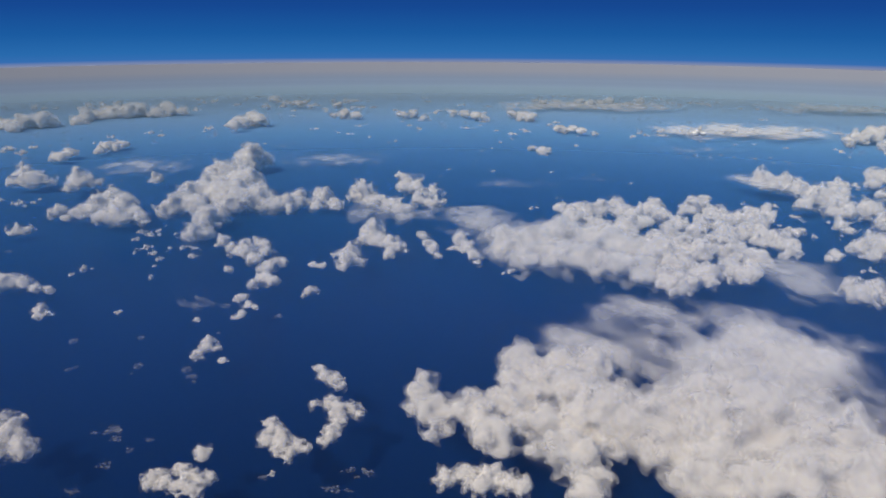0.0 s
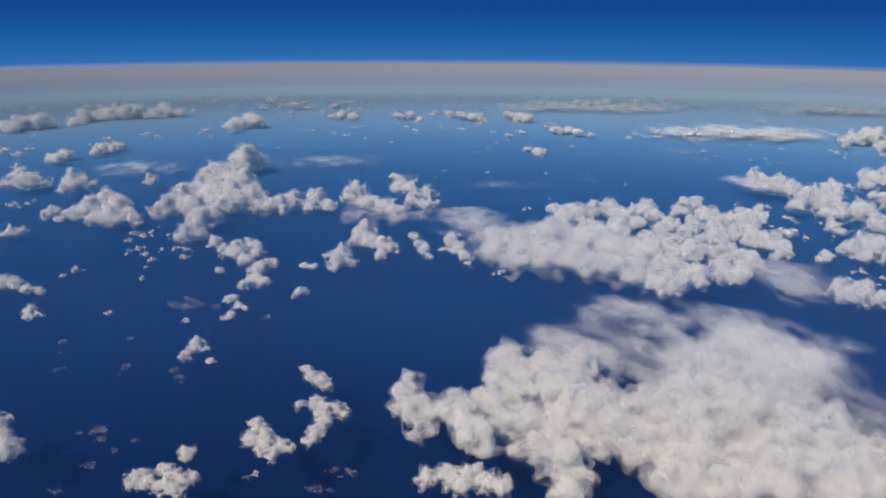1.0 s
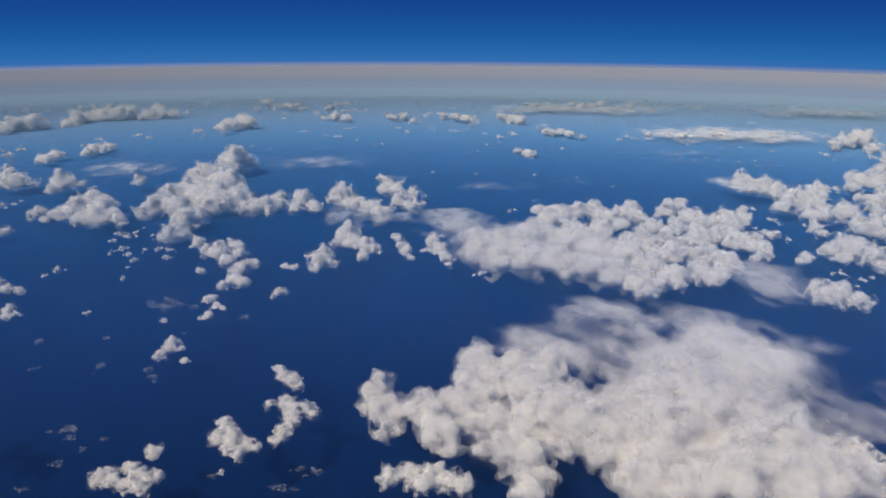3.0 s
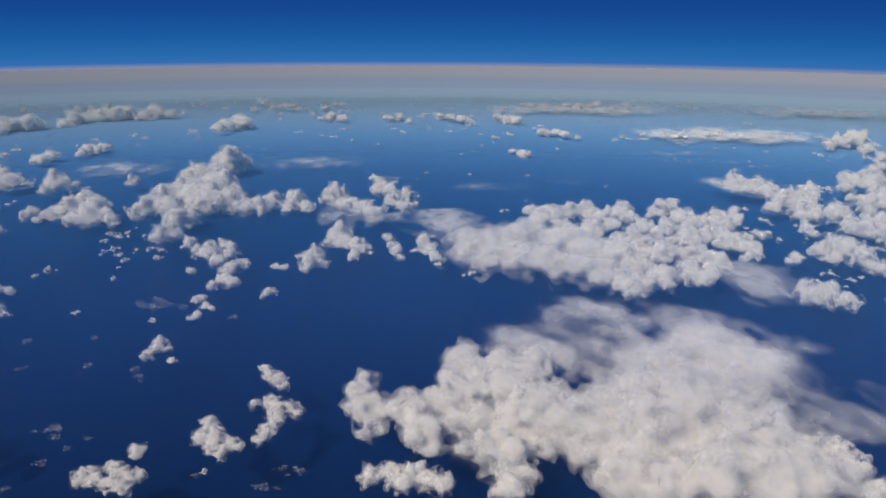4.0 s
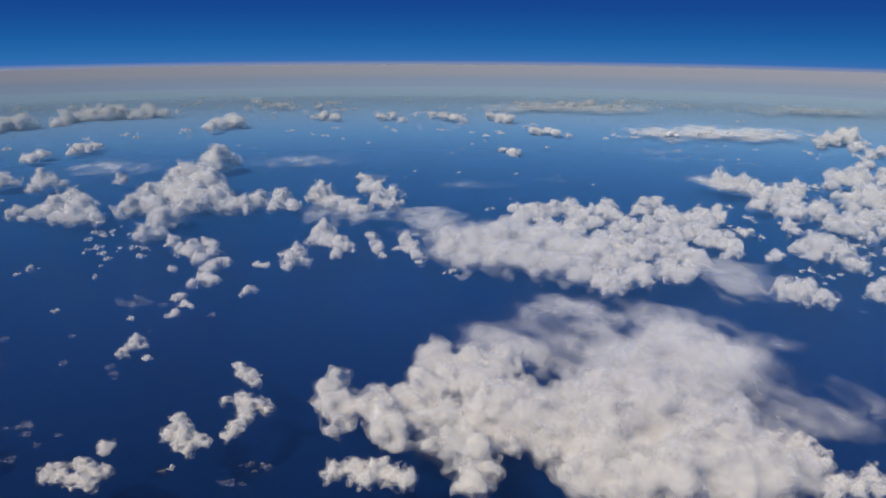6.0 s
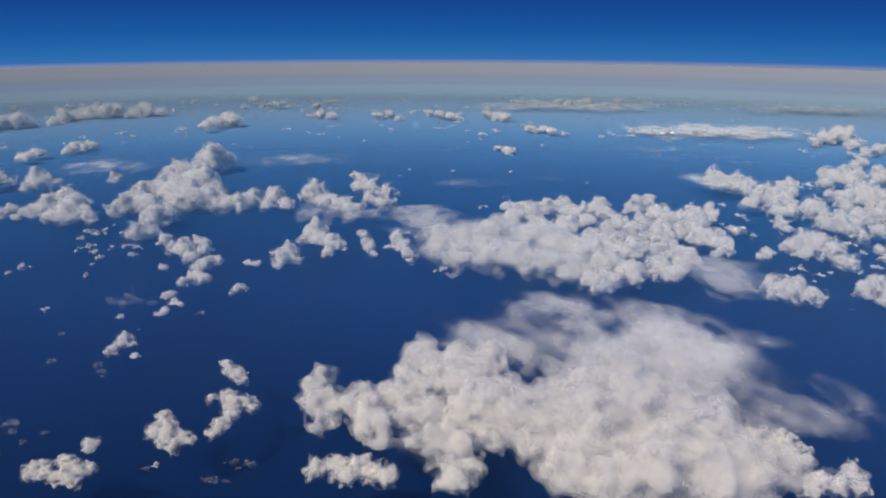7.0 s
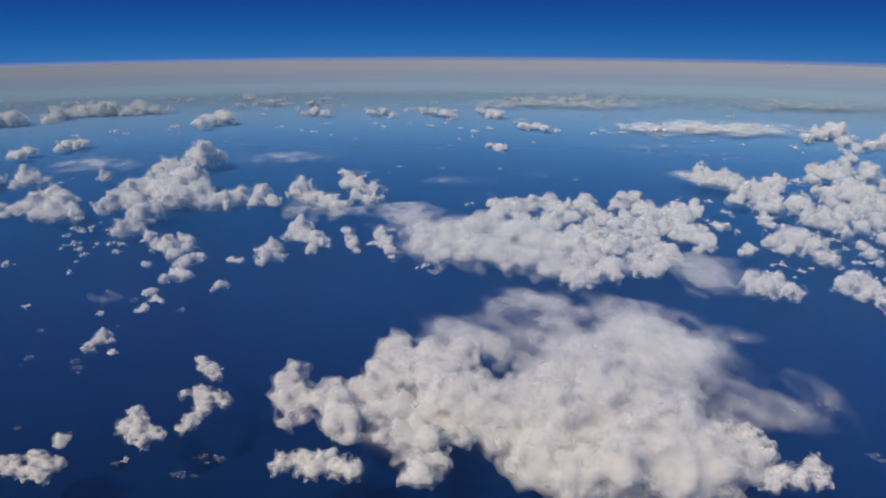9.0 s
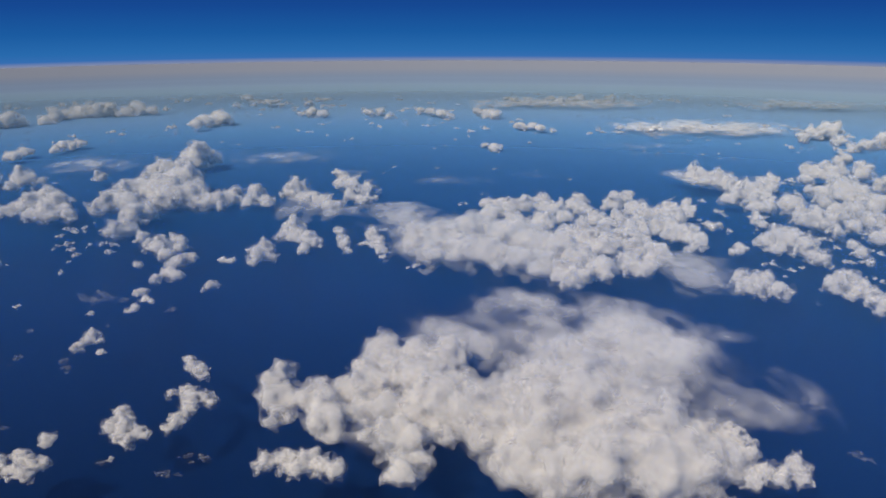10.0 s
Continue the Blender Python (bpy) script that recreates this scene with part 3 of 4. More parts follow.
cumulus("distant pale cumulus cloud softened by haze", 1.77, [
    [(-41.3, 809.8, 9.0, 7.35), (-29.9, 820.3, 9.0, 7.44), (-20.2, 795.3, 9.0, 6.32)],
], flat=0.75)
cumulus("distant pale cumulus cloud softened by haze", 1.77, [
    [(23.9, 811.5, 9.0, 7.36), (35.1, 796.9, 9.0, 7.23), (43.4, 787.4, 9.0, 4.47), (9.3, 837.4, 9.0, 6.64)],
], flat=0.75)
cumulus("distant pale cumulus cloud softened by haze", 1.76, [
    [(75.7, 813.3, 9.0, 7.38), (82.5, 803.5, 9.0, 9.11), (89.7, 789.1, 9.0, 7.16)],
], flat=0.75)
cumulus("distant pale cumulus cloud softened by haze", 1.55, [
    [(102.8, 735.9, 9.0, 5.02), (106.3, 704.2, 9.0, 6.42), (116.7, 704.6, 9.0, 5.62), (123.9, 686.3, 9.0, 5.48), (132.1, 675.9, 9.0, 3.86)],
], flat=0.75)
cumulus("distant pale cumulus cloud softened by haze", 1.31, [
    [(71.3, 599.8, 8.0, 4.82), (76.0, 583.8, 8.0, 5.37), (78.8, 578.7, 8.0, 3.33)],
], flat=0.75)
cumulus("great white cumulus bank with many cauliflower towers", 0.76, [
    [(60.2, 349.4, 14.0, 5.20), (72.6, 344.5, 14.0, 5.78), (84.6, 339.7, 14.0, 5.70), (109.6, 345.2, 14.0, 4.82), (120.2, 345.4, 14.0, 4.82), (98.9, 325.8, 14.0, 4.57), (133.4, 331.1, 14.0, 4.64)],
    [(59.2, 379.6, 14.0, 3.16), (65.1, 371.4, 14.0, 4.13), (70.1, 368.0, 14.0, 4.09), (77.8, 371.6, 14.0, 4.82), (87.4, 383.7, 14.0, 5.32), (89.1, 371.8, 14.0, 4.82), (92.1, 360.6, 14.0, 5.02)],
    [(106.3, 378.0, 14.0, 5.25), (106.8, 364.2, 14.0, 4.05), (95.0, 350.0, 14.0, 3.91), (104.3, 345.1, 14.0, 2.89), (123.2, 372.5, 14.0, 5.17), (130.8, 378.6, 14.0, 4.90), (133.3, 367.0, 14.0, 5.10)],
    [(135.8, 356.1, 14.0, 4.96), (128.8, 343.5, 14.0, 3.84), (145.4, 356.3, 14.0, 5.63), (148.8, 351.1, 14.0, 4.90), (158.0, 362.0, 14.0, 4.03), (140.3, 335.9, 14.0, 5.33), (139.9, 322.1, 14.0, 5.13)],
    [(145.6, 317.9, 14.0, 4.47), (147.6, 311.1, 14.0, 3.51), (143.3, 301.4, 14.0, 2.84), (91.6, 316.9, 14.0, 5.35), (85.2, 292.8, 14.0, 7.19), (92.2, 285.6, 14.0, 6.49), (83.0, 268.7, 14.0, 4.86)],
    [(89.4, 265.6, 14.0, 4.81), (83.8, 253.6, 14.0, 3.16), (98.9, 308.6, 14.0, 4.93), (110.1, 321.6, 14.0, 5.12), (105.9, 300.7, 14.0, 6.23), (115.6, 308.9, 14.0, 5.81), (126.6, 326.3, 14.0, 4.58)],
    [(119.9, 301.0, 14.0, 6.24), (123.4, 286.1, 14.0, 5.14), (109.7, 278.9, 14.0, 5.29), (98.8, 272.1, 14.0, 5.17), (115.9, 272.3, 14.0, 3.88)],
], rough=1.0, soft=0.65, fine=0.5, melt=0.28, buds=3, full=0.98)
cumulus("broad smooth-topped white cumulus sheet beside a cauliflower bank", 0.70, [
    [(28.9, 324.8, 14.0, 5.08), (25.1, 307.5, 14.0, 5.40), (31.9, 303.6, 14.0, 6.46), (20.6, 311.6, 14.0, 3.45), (42.2, 311.9, 14.0, 8.07), (35.1, 290.6, 14.0, 4.86), (46.6, 292.2, 14.0, 5.97)],
    [(52.5, 316.3, 14.0, 8.75), (62.3, 316.4, 14.0, 8.76), (57.3, 288.7, 14.0, 6.44), (70.3, 308.2, 14.0, 8.55), (67.0, 281.7, 14.0, 5.78), (77.9, 300.3, 14.0, 7.79), (76.3, 275.1, 14.0, 5.14)],
], rough=0.45, flat=0.75, soft=0.9, fine=0.05, melt=0.4, buds=1, swell=0.2, grain=0.4, full=1.03)
cumulus("long white cumulus bank with knobbly towers", 0.90, [
    [(184.1, 437.6, 15.0, 5.75), (187.6, 429.9, 15.0, 6.86), (195.7, 430.1, 15.0, 7.68), (198.6, 418.2, 15.0, 6.69), (188.1, 388.1, 15.0, 4.40), (198.7, 401.5, 15.0, 6.82), (198.5, 388.4, 15.0, 6.24)],
    [(214.4, 408.7, 15.0, 5.39), (226.9, 431.1, 15.0, 4.86), (204.3, 382.3, 15.0, 6.15), (198.3, 364.6, 15.0, 4.50), (194.1, 370.2, 15.0, 4.57), (186.3, 338.1, 15.0, 2.58), (188.7, 348.2, 15.0, 2.99)],
])
cumulus("bright white cumulus cloud with knobbly billows over deep blue sea", 1.02, [
    [(262.3, 454.3, 14.0, 7.14), (249.6, 437.5, 14.0, 4.74), (298.1, 492.2, 14.0, 6.25), (270.2, 445.9, 14.0, 7.02), (259.9, 414.6, 14.0, 6.97)],
])
cumulus("bright white cumulus cloud with knobbly billows over deep blue sea", 0.94, [
    [(293.4, 454.8, 14.0, 6.25), (299.2, 472.8, 14.0, 4.17), (252.6, 393.7, 14.0, 7.82), (258.3, 387.2, 14.0, 7.70), (255.8, 368.8, 14.0, 7.00), (290.9, 422.4, 14.0, 7.51), (282.8, 394.0, 14.0, 8.61)],
])
cumulus("bright white cumulus cloud with knobbly billows over deep blue sea", 0.81, [
    [(213.6, 372.5, 13.0, 5.58), (211.8, 355.4, 13.0, 6.06), (211.1, 341.8, 13.0, 5.85), (220.5, 345.0, 13.0, 5.20), (216.0, 330.1, 13.0, 3.33)],
])
cumulus("dense white cumulus cluster of many small towers", 0.85, [
    [(247.5, 404.7, 13.0, 5.93), (243.0, 411.7, 13.0, 4.89), (239.3, 361.2, 13.0, 6.01), (239.2, 345.1, 13.0, 5.12), (233.7, 366.8, 13.0, 4.74), (231.5, 321.0, 13.0, 4.80), (249.7, 340.1, 13.0, 5.69), (235.1, 384.8, 13.0, 4.24)],
])
cumulus("small white puffy cumulus cloud adrift over blue sea", 0.78, [
    [(225.6, 333.8, 12.0, 4.12), (226.0, 324.4, 12.0, 2.14), (244.0, 343.8, 12.0, 3.95)],
])
cumulus("bright white cumulus cloud with knobbly billows over deep blue sea", 0.71, [
    [(178.0, 311.9, 13.0, 4.75), (183.5, 307.7, 13.0, 6.26), (192.6, 312.0, 13.0, 4.43), (187.7, 295.6, 13.0, 5.13), (189.3, 286.6, 13.0, 3.82), (178.2, 303.5, 13.0, 3.71)],
])
cumulus("small white puffy cumulus cloud adrift over blue sea", 0.70, [
    [(212.4, 307.9, 13.0, 3.32), (209.8, 295.8, 13.0, 2.95), (207.3, 284.5, 13.0, 2.14)],
])
cumulus("small white puffy cumulus cloud adrift over blue sea", 0.71, [
    [(162.6, 302.7, 12.0, 3.27), (158.8, 298.7, 12.0, 2.49)],
])
cumulus("bright white cumulus cloud with knobbly billows over deep blue sea", 0.61, [
    [(149.0, 254.7, 13.0, 4.50), (154.3, 257.7, 13.0, 5.08), (155.8, 248.9, 13.0, 3.37), (147.2, 260.8, 13.0, 3.24)],
])
cumulus("bright white cumulus cloud with knobbly billows over deep blue sea", 0.59, [
    [(179.5, 254.9, 13.0, 3.97), (186.6, 261.0, 13.0, 4.59), (186.2, 251.9, 13.0, 4.45), (186.7, 243.5, 13.0, 3.81), (186.3, 235.5, 13.0, 4.19), (192.9, 235.5, 13.0, 4.44)],
])
cumulus("distant pale cumulus cloud softened by haze", 1.38, [
    [(350.5, 646.3, 10.0, 9.66), (362.6, 646.6, 10.0, 11.15), (359.2, 615.2, 10.0, 7.09), (333.7, 629.9, 10.0, 6.53), (371.5, 595.3, 10.0, 7.56), (355.4, 581.3, 10.0, 6.05), (388.1, 601.4, 10.0, 9.71)],
], flat=0.75)
cumulus("small white puffy cumulus cloud adrift over blue sea", 0.80, [
    [(163.7, 341.8, 11.0, 2.81), (169.4, 346.9, 11.0, 2.28)],
])
cumulus("big towering cumulus mass with soft overlapping billows", 0.53, [
    [(-4.9, 181.1, 15.0, 2.06), (-5.6, 174.7, 15.0, 2.84), (-3.5, 174.8, 15.0, 2.34), (-6.5, 170.2, 15.0, 1.63), (-2.6, 167.4, 15.0, 3.06), (0.5, 164.6, 15.0, 1.90), (-4.2, 163.1, 15.0, 1.57), (-2.1, 157.3, 15.0, 1.83), (-0.3, 159.1, 15.0, 1.54)],
    [(5.1, 167.0, 16.0, 2.56), (7.5, 162.8, 16.0, 3.29), (9.8, 157.5, 16.0, 3.20), (12.0, 153.7, 16.0, 2.84), (8.8, 152.4, 16.0, 2.38), (13.4, 150.1, 16.0, 1.76), (6.2, 171.5, 16.0, 1.64), (13.0, 160.2, 16.0, 1.86)],
    [(21.3, 193.3, 16.0, 4.54), (19.7, 184.4, 16.0, 4.71), (23.6, 187.9, 16.0, 4.08), (18.3, 176.2, 16.0, 3.35), (13.4, 170.0, 16.0, 3.09), (16.9, 168.6, 16.0, 3.72), (21.9, 173.1, 16.0, 4.46), (24.9, 179.5, 16.0, 4.26)],
    [(31.9, 185.9, 17.0, 4.21), (35.4, 180.9, 17.0, 5.14), (39.4, 184.3, 17.0, 4.70), (40.7, 174.5, 17.0, 4.48), (33.3, 171.4, 17.0, 4.58), (36.7, 161.4, 17.0, 4.97), (39.2, 160.0, 17.0, 3.86), (31.3, 162.7, 17.0, 4.69), (42.0, 167.0, 17.0, 3.84), (29.1, 174.4, 17.0, 3.65)],
    [(20.5, 167.0, 13.0, 3.70), (17.8, 160.2, 13.0, 3.26), (24.5, 161.6, 13.0, 3.91), (29.9, 160.3, 13.0, 4.36), (35.1, 157.8, 13.0, 4.14), (26.9, 151.5, 13.0, 3.71), (21.7, 151.5, 13.0, 2.52)],
    [(31.3, 149.2, 13.0, 3.66), (29.0, 142.5, 13.0, 3.25), (32.6, 141.5, 13.0, 3.09), (29.9, 136.3, 13.0, 2.99), (26.0, 142.5, 13.0, 1.98), (37.9, 151.7, 13.0, 3.27)],
], rough=1.1, flat=0.95, ragged=0.9, soft=0.95, fine=0.3, buds=3, swell=0.55, grain=0.8, full=1.03)
cumulus("broad smooth cloud mass with soft swelling billows and hazy rim", 0.53, [
    [(43.1, 158.3, 15.0, 4.14), (46.3, 157.1, 15.0, 4.57), (49.4, 155.8, 15.0, 4.54), (47.9, 163.7, 15.0, 4.26), (51.2, 150.9, 15.0, 3.98), (43.8, 163.7, 15.0, 3.79), (56.1, 163.8, 15.0, 5.05), (56.3, 172.4, 15.0, 4.45), (57.5, 153.4, 15.0, 4.78)],
    [(61.5, 164.0, 18.0, 5.35), (60.5, 153.3, 18.0, 5.35), (68.3, 164.1, 18.0, 5.98), (66.3, 150.9, 18.0, 5.57), (71.6, 156.0, 18.0, 5.73), (60.8, 143.8, 18.0, 3.94), (64.8, 172.9, 18.0, 5.26), (72.0, 173.0, 18.0, 5.59)],
    [(80.0, 174.6, 14.0, 6.34), (72.3, 152.8, 14.0, 4.77), (53.3, 141.2, 14.0, 3.08), (60.1, 139.2, 14.0, 4.14), (58.6, 143.4, 14.0, 3.11), (65.5, 137.2, 14.0, 4.10)],
    [(84.6, 201.0, 11.0, 7.94), (75.5, 197.1, 11.0, 6.32), (91.7, 197.4, 11.0, 7.81), (99.8, 197.5, 11.0, 7.07), (90.4, 183.6, 11.0, 6.64), (96.6, 183.7, 11.0, 5.95), (91.4, 213.0, 11.0, 5.96)],
    [(84.7, 158.3, 19.0, 4.88), (84.0, 150.6, 19.0, 4.68), (84.3, 144.7, 19.0, 4.52), (78.9, 147.0, 19.0, 4.01), (74.3, 140.1, 19.0, 4.68), (68.8, 133.7, 19.0, 4.24)],
    [(86.4, 142.8, 16.0, 5.34), (80.0, 138.5, 16.0, 5.21), (87.2, 138.5, 16.0, 4.66), (72.1, 132.3, 16.0, 5.02), (82.5, 132.4, 16.0, 4.49), (89.9, 136.5, 16.0, 3.79)],
    [(97.0, 150.3, 15.0, 3.52), (94.9, 142.3, 15.0, 3.65), (97.6, 140.2, 15.0, 3.33), (94.8, 134.0, 15.0, 3.21)],
], rough=0.7, flat=0.95, ragged=0.8, soft=1.2, fine=0.0, melt=0.32, buds=1, swell=0.7, grain=0.5, full=1.03)
cumulus("white cumulus tongue low over the sea", 0.35, [
    [(0.9, 136.9, 16.0, 2.10), (5.5, 138.0, 16.0, 2.48), (10.2, 137.0, 16.0, 2.96), (13.5, 135.0, 16.0, 2.44), (16.2, 133.5, 16.0, 1.81), (7.7, 134.0, 16.0, 2.06)],
])
cumulus("knobbly white cumulus tail of a great cloud", 0.36, [
    [(103.3, 148.2, 15.0, 3.53), (103.4, 141.2, 15.0, 2.88), (105.8, 134.8, 15.0, 2.77), (108.5, 132.8, 15.0, 2.11), (113.8, 136.9, 15.0, 2.42), (113.2, 132.8, 15.0, 1.74), (102.2, 131.8, 15.0, 2.10)],
])
veil("torn grey veil between two great clouds", 58.2, 211.1, 17.0, 32.0, 26.0, 0, 51, cover=0.4, layers=3, rise=5)
veil("torn grey veil between two great clouds", 38.6, 200.5, 18.0, 18.0, 20.0, 0, 52, cover=0.4, rise=4)
veil("torn grey veil between two great clouds", 72.9, 232.5, 15.0, 28.0, 18.0, 0, 53, cover=0.65)
veil("faint grey wisp of veil cloud", 26.5, 182.0, 17.0, 8.0, 18.0, 0, 55, cover=0.5)
veil("broad soft grey veil spreading from a cloud top", 118.0, 172.0, 15.0, 22.0, 26.0, 0, 56, cover=0.35)
veil("faint streaky veil over blue sea", 41.6, 439.2, 14.0, 26.0, 12.0, 12, 57, cover=0.25)
veil("faint streaky veil over blue sea", 94.0, 456.3, 14.0, 16.0, 8.0, 0, 58, cover=0.25)
veil("faint streaky veil over blue sea", 188.8, 588.5, 11.0, 52.0, 12.0, 0, 59, cover=0.3)
veil("thin pale wisp drawn off a cumulus top", 183.3, 436.0, 17.0, 20.3, 28.1, 0, 41, cover=0.8)
veil("broad soft grey veil spreading from a cloud top", 102.1, 201.6, 18.0, 26.1, 26.8, 0, 31, cover=0.9, layers=4, rise=6)
veil("broad soft grey veil spreading from a cloud top", 87.1, 185.6, 20.0, 28.8, 32.3, 0, 1, cover=0.8, layers=4, rise=7)
veil("thin grey veil torn into streaks", 56.3, 199.7, 15.0, 14.6, 19.7, 0, 2, cover=0.7)
veil("thin grey veil torn into streaks", 47.9, 211.7, 15.0, 18.8, 13.9, 0, 3, cover=0.8)
veil("thin grey veil torn into streaks", 71.8, 238.2, 14.0, 19.0, 12.8, 0, 14, cover=0.75)
veil("faint grey wisp of veil cloud", 123.7, 209.3, 16.0, 10.1, 6.9, 0, 17, cover=0.4)
veil("grey veil trailing off a great cloud", 115.5, 166.8, 13.0, 16.8, 11.2, 0, 13, cover=0.4)
veil("soft grey shreds between cloud towers", 29.0, 144.1, 19.0, 13.5, 9.2, 0, 18, cover=0.5, layers=2)
veil("smooth grey lens-shaped veil cloud", 135.0, 263.7, 16.0, 19.5, 27.9, 0, 4, cover=0.75, layers=4)
veil("smooth pale lens-shaped veil cloud", -193.5, 499.6, 14.0, 36.0, 40.0, 0, 5, cover=0.7)
veil("thin pale veil cloud", 17.9, 357.2, 14.0, 24.5, 28.3, 0, 6, cover=0.9)
veil("thin pale veil cloud", -22.8, 379.2, 12.0, 28.8, 28.7, 0, 7, cover=0.7)
veil("faint streaky veil over blue sea", -72.3, 526.4, 12.0, 50.0, 38.0, 0, 8, cover=0.4)
veil("faint streaky veil over blue sea", 49.0, 448.5, 12.0, 30.3, 19.7, 0, 9, cover=0.2)
veil("distant long flat layer of pale cloud", 172.0, 925.6, 10.0, 128.1, 62.3, 0, 10, cover=1.0, layers=5)
veil("distant long flat layer of pale cloud", 267.7, 693.1, 11.0, 96.8, 57.2, 0, 11, cover=1.0, layers=5)
veil("distant long flat layer of pale cloud", 464.3, 916.5, 10.0, 100.2, 68.0, 0, 12, cover=0.9, layers=5)
SMALL = puff_models(False, 0.12)
puffs(SMALL, [
    (-143.4, 288.4, 10.0, 2.81), (-145.5, 295.6, 10.0, 1.43), (-112.4, 280.3, 10.0, 2.19), (-110.5, 243.3, 10.0, 2.17), (-81.7, 237.3, 10.0, 2.12), (-37.9, 147.8, 10.0, 1.41), (-35.1, 152.8, 10.0, 1.29), (-141.1, 344.9, 10.0, 2.64), (-135.0, 339.1, 10.0, 3.25), (-139.0, 332.6, 10.0, 2.24), (-133.9, 346.9, 10.0, 2.32), (-130.3, 319.4, 10.0, 2.77), (-123.6, 311.1, 10.0, 2.40), (-117.2, 303.3, 10.0, 2.35), (-131.4, 312.7, 10.0, 1.81), (-106.7, 307.2, 10.0, 2.67), (-113.0, 319.5, 10.0, 2.16), (-108.1, 319.5, 10.0, 1.85), (-124.3, 342.1, 10.0, 1.97), (-119.2, 319.5, 10.0, 1.85),
])
puffs(SMALL, [
    (27.2, 288.3, 10.0, 2.24), (23.6, 286.2, 10.0, 1.67), (-15.6, 316.1, 10.0, 1.83), (-23.0, 700.7, 10.0, 3.22), (-31.8, 724.3, 10.0, 3.32), (46.1, 620.9, 10.0, 2.29), (37.5, 592.1, 10.0, 1.64), (57.1, 643.0, 10.0, 1.78), (105.4, 605.1, 10.0, 2.24), (-61.9, 646.9, 10.0, 2.39), (-39.1, 625.2, 10.0, 1.73), (162.3, 656.4, 10.0, 3.02), (173.8, 663.6, 10.0, 3.06), (-91.6, 673.7, 10.0, 2.48), (-115.5, 699.2, 10.0, 3.21), (-255.2, 673.1, 10.0, 4.34), (-241.6, 655.8, 10.0, 3.02), (-213.1, 698.7, 10.0, 5.14), (-469.4, 887.8, 10.0, 6.48), (-450.0, 874.9, 10.0, 4.79),
])
puffs(SMALL, [
    (-279.7, 949.2, 10.0, 6.91), (-243.1, 914.5, 10.0, 5.00), (-270.9, 853.2, 10.0, 4.67), (-289.3, 935.2, 10.0, 5.11), (-93.3, 883.4, 10.0, 4.83), (-80.4, 883.7, 10.0, 4.03), (-52.9, 854.5, 10.0, 4.68), (-8.9, 827.9, 10.0, 4.54), (-332.0, 581.8, 10.0, 5.39), (-314.3, 568.6, 10.0, 4.22), (-316.6, 589.7, 10.0, 4.92), (-243.5, 410.5, 10.0, 3.49), (-229.2, 401.2, 10.0, 3.80), (-221.5, 403.8, 10.0, 3.44), (49.7, 395.7, 10.0, 1.50), (46.4, 393.2, 10.0, 1.49), (163.0, 405.8, 10.0, 1.54), (178.5, 402.3, 10.0, 2.28), (178.5, 377.9, 10.0, 2.87), (163.9, 350.8, 10.0, 4.03),
])
puffs(SMALL, [
    (168.5, 345.9, 10.0, 2.65), (164.2, 361.0, 10.0, 1.72), (190.8, 402.6, 10.0, 1.91), (160.8, 366.3, 10.0, 1.40), (208.4, 326.6, 10.0, 2.55), (208.4, 313.5, 10.0, 2.45), (203.4, 293.7, 10.0, 2.60), (181.7, 286.3, 10.0, 1.98), (171.3, 340.5, 10.0, 2.31), (190.4, 366.8, 10.0, 2.12), (203.5, 378.4, 10.0, 2.18), (193.0, 286.3, 10.0, 2.26), (204.2, 269.5, 10.0, 2.68), (194.9, 390.6, 10.0, 1.87), (179.7, 372.4, 10.0, 1.79), (187.7, 355.9, 10.0, 1.72), (185.3, 342.5, 10.0, 1.66), (218.5, 397.1, 10.0, 2.28), (250.1, 456.6, 10.0, 3.89), (241.4, 448.2, 10.0, 2.55),
])
puffs(SMALL, [
    (236.6, 417.7, 10.0, 3.19), (303.0, 580.2, 10.0, 4.33), (326.9, 614.5, 10.0, 4.00), (334.1, 572.9, 10.0, 4.28), (338.8, 565.3, 10.0, 3.70), (171.8, 289.8, 10.0, 2.29), (175.6, 282.7, 10.0, 2.24), (167.2, 289.8, 10.0, 1.72), (165.9, 260.0, 10.0, 2.08), (162.2, 282.6, 10.0, 2.24), (170.5, 275.9, 10.0, 1.37), (210.4, 293.7, 10.0, 2.60), (223.6, 305.4, 10.0, 2.40),
])
WISP = puff_models(True, 0.12)
puffs(WISP, [
    (-115.0, 219.6, 10.0, 1.98), (-107.4, 199.8, 10.0, 1.62), (-87.9, 201.7, 10.0, 1.84), (-94.7, 221.9, 10.0, 1.55), (-73.5, 199.9, 10.0, 2.43), (-70.2, 194.6, 10.0, 1.98), (-81.0, 167.0, 10.0, 2.78), (-78.3, 162.3, 10.0, 1.69), (-70.0, 161.8, 10.0, 1.69), (-76.3, 151.0, 10.0, 1.91), (-39.4, 146.1, 10.0, 1.40), (-16.6, 147.9, 10.0, 2.20), (-23.4, 142.0, 10.0, 2.12), (-78.8, 141.3, 10.0, 1.51), (-20.5, 149.0, 10.0, 1.26), (-56.1, 241.0, 10.0, 1.91), (-72.0, 226.5, 10.0, 1.13), (-15.7, 534.0, 10.0, 2.48), (24.1, 534.7, 10.0, 2.49), (2.5, 626.0, 10.0, 2.31),
])
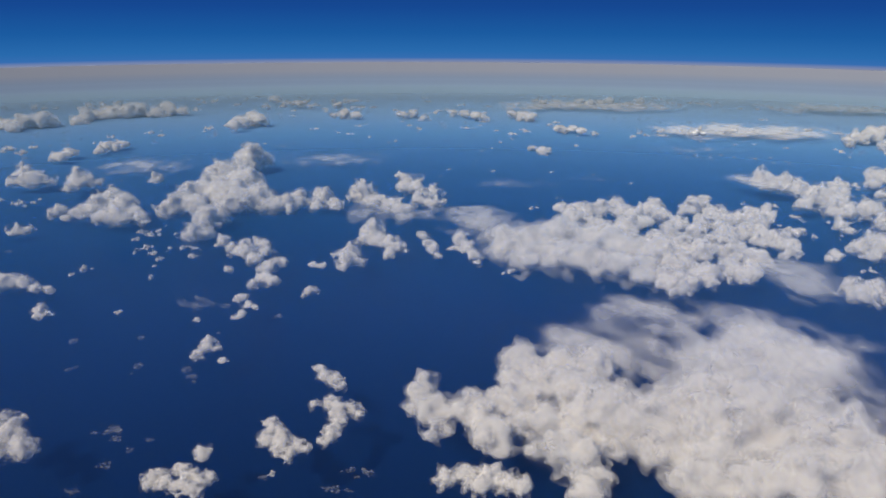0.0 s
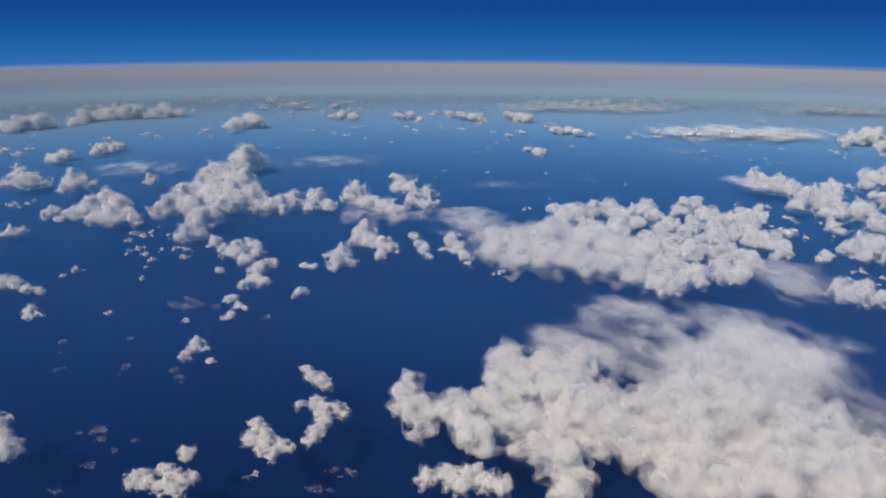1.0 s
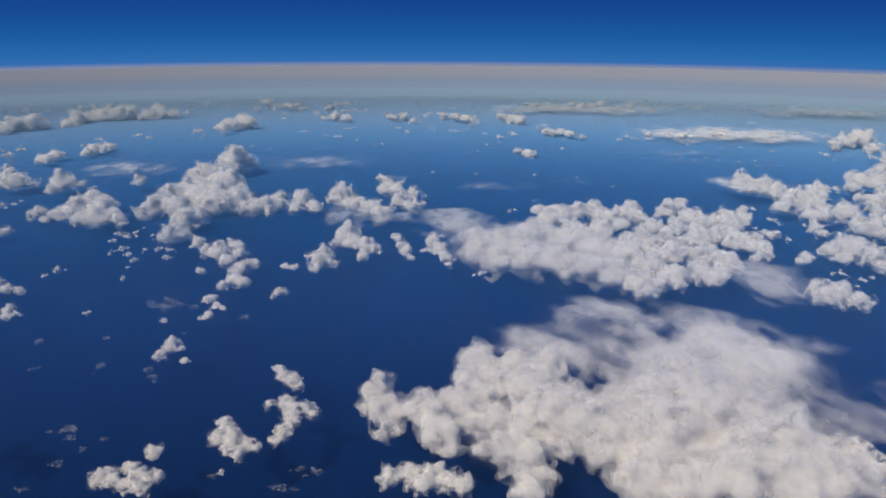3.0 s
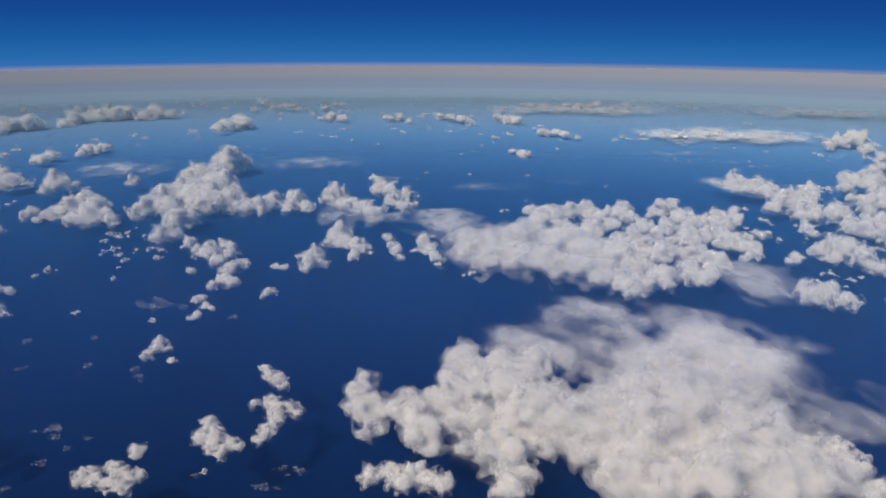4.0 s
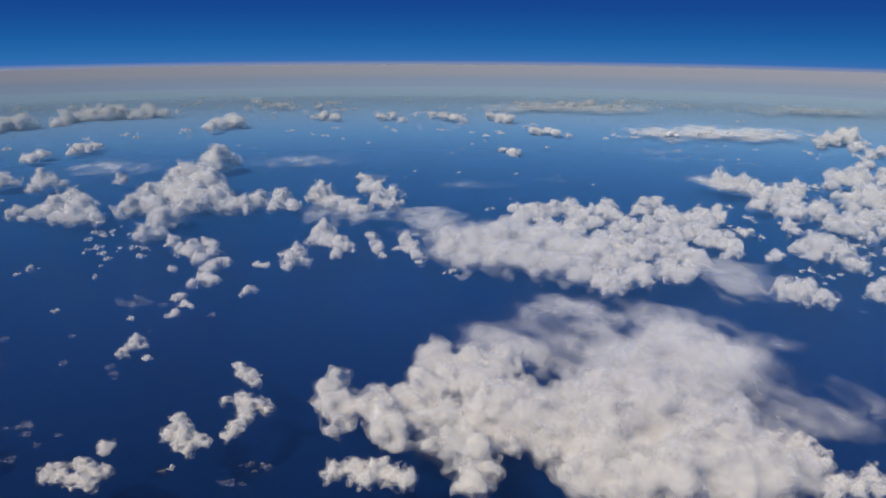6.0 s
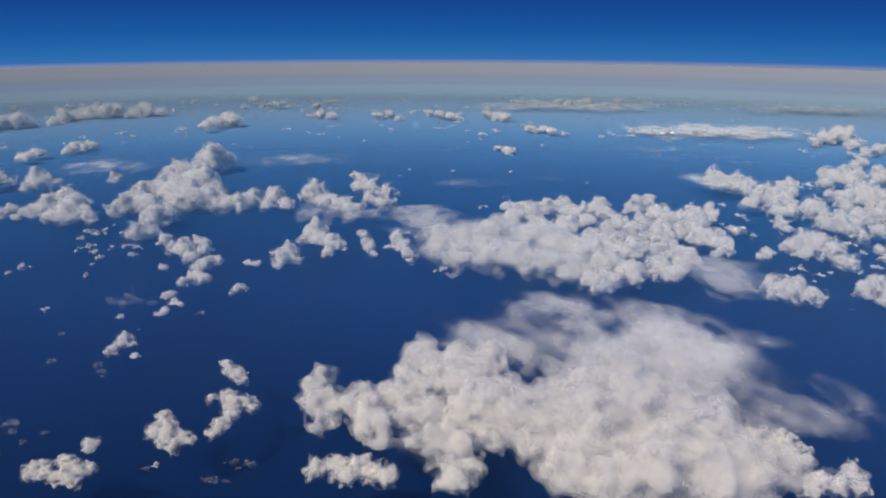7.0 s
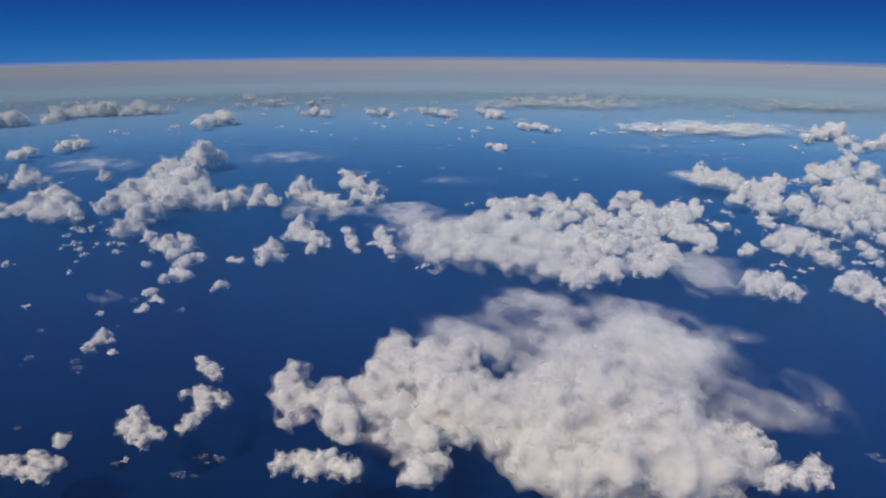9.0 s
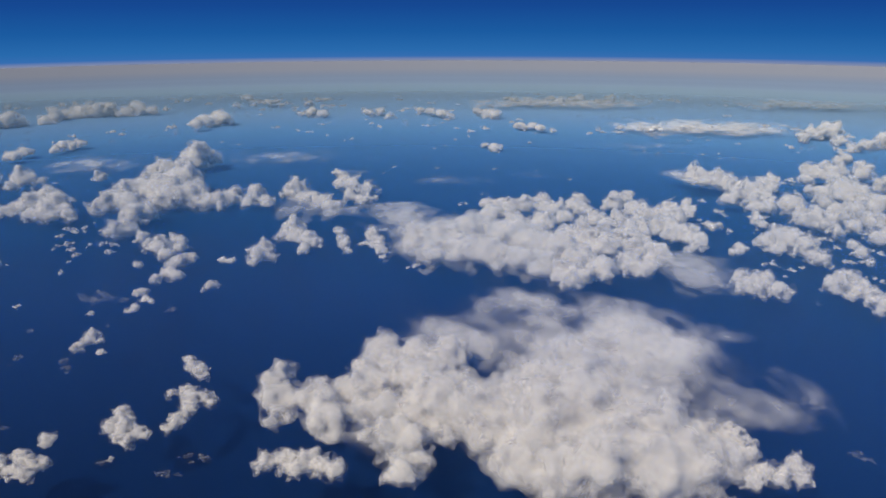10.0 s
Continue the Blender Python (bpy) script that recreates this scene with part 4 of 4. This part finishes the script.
puffs(WISP, [
    (26.9, 658.7, 10.0, 2.43), (-186.1, 313.4, 10.0, 1.82), (-85.0, 251.4, 10.0, 5.95), (-16.1, 483.1, 10.0, 6.33), (134.1, 149.2, 10.0, 2.60), (169.6, 245.7, 10.0, 1.48), (134.5, 173.0, 10.0, 3.67),
])

# ---- far scattered clouds ----
def far_field(name, label, faint, count, near, far, biggest):
    """A great many small far clouds in loose rows, denser here and there, as one thing."""
    models, gathered = puff_models(faint, 0.16), {}
    done = 0
    while done < count:
        way, r = float(rng.uniform(-42, 42)), float(rng.uniform(near, far))
        for _ in range(int(rng.integers(2, 8))):
            u, d = radians(way + float(rng.normal(0, 2.2))), r + float(rng.normal(0, 20))
            x, y, size = d * math.sin(u), d * math.cos(u), float(rng.uniform(0.25, 1.0)) ** 1.5 * biggest
            turn = np.array(Euler((0, 0, float(rng.uniform(-0.5, 0.5)))).to_matrix()) * size
            for ob in models[int(rng.integers(len(models)))].children_recursive:
                me = ob.data
                v, q = np.zeros(3 * len(me.vertices)), np.zeros(len(me.loops), int)
                me.vertices.foreach_get("co", v)
                me.loops.foreach_get("vertex_index", q)
                rows = gathered.setdefault(me.materials[0], [[], [], 0])
                rows[0].append(v.reshape(-1, 3) @ turn.T + (x, y, 9 + sea_level(x, y)))
                rows[1].append(q.reshape(-1, 4) + rows[2])
                rows[2] += len(v) // 3
            done += 1
    field = new(name)
    for mat, (v, q, _) in gathered.items():
        ob = new("puffs", grid_mesh("puffs", np.concatenate(v), np.concatenate(q), mat))
        ob.parent = field
        tagged(ob, kind="stuff")
    for model in models:
        for ob in (*model.children_recursive, model):
            bpy.data.objects.remove(ob)
    return tagged(field, label, "cloud", kind="stuff")


far_field("far_clouds", "scattered small pale clouds far off in the haze", False, 230, 640, 1180, 5.5)
far_field("tiny_clouds", "scattered tiny white cloud dots over blue sea", False, 110, 470, 760, 2.2)
far_field("far_wisps", "scattered faint cloud wisps far over blue sea", True, 110, 600, 1050, 9.0)
for model in SMALL + WISP:
    for ob in (*model.children_recursive, model):
        bpy.data.objects.remove(ob)
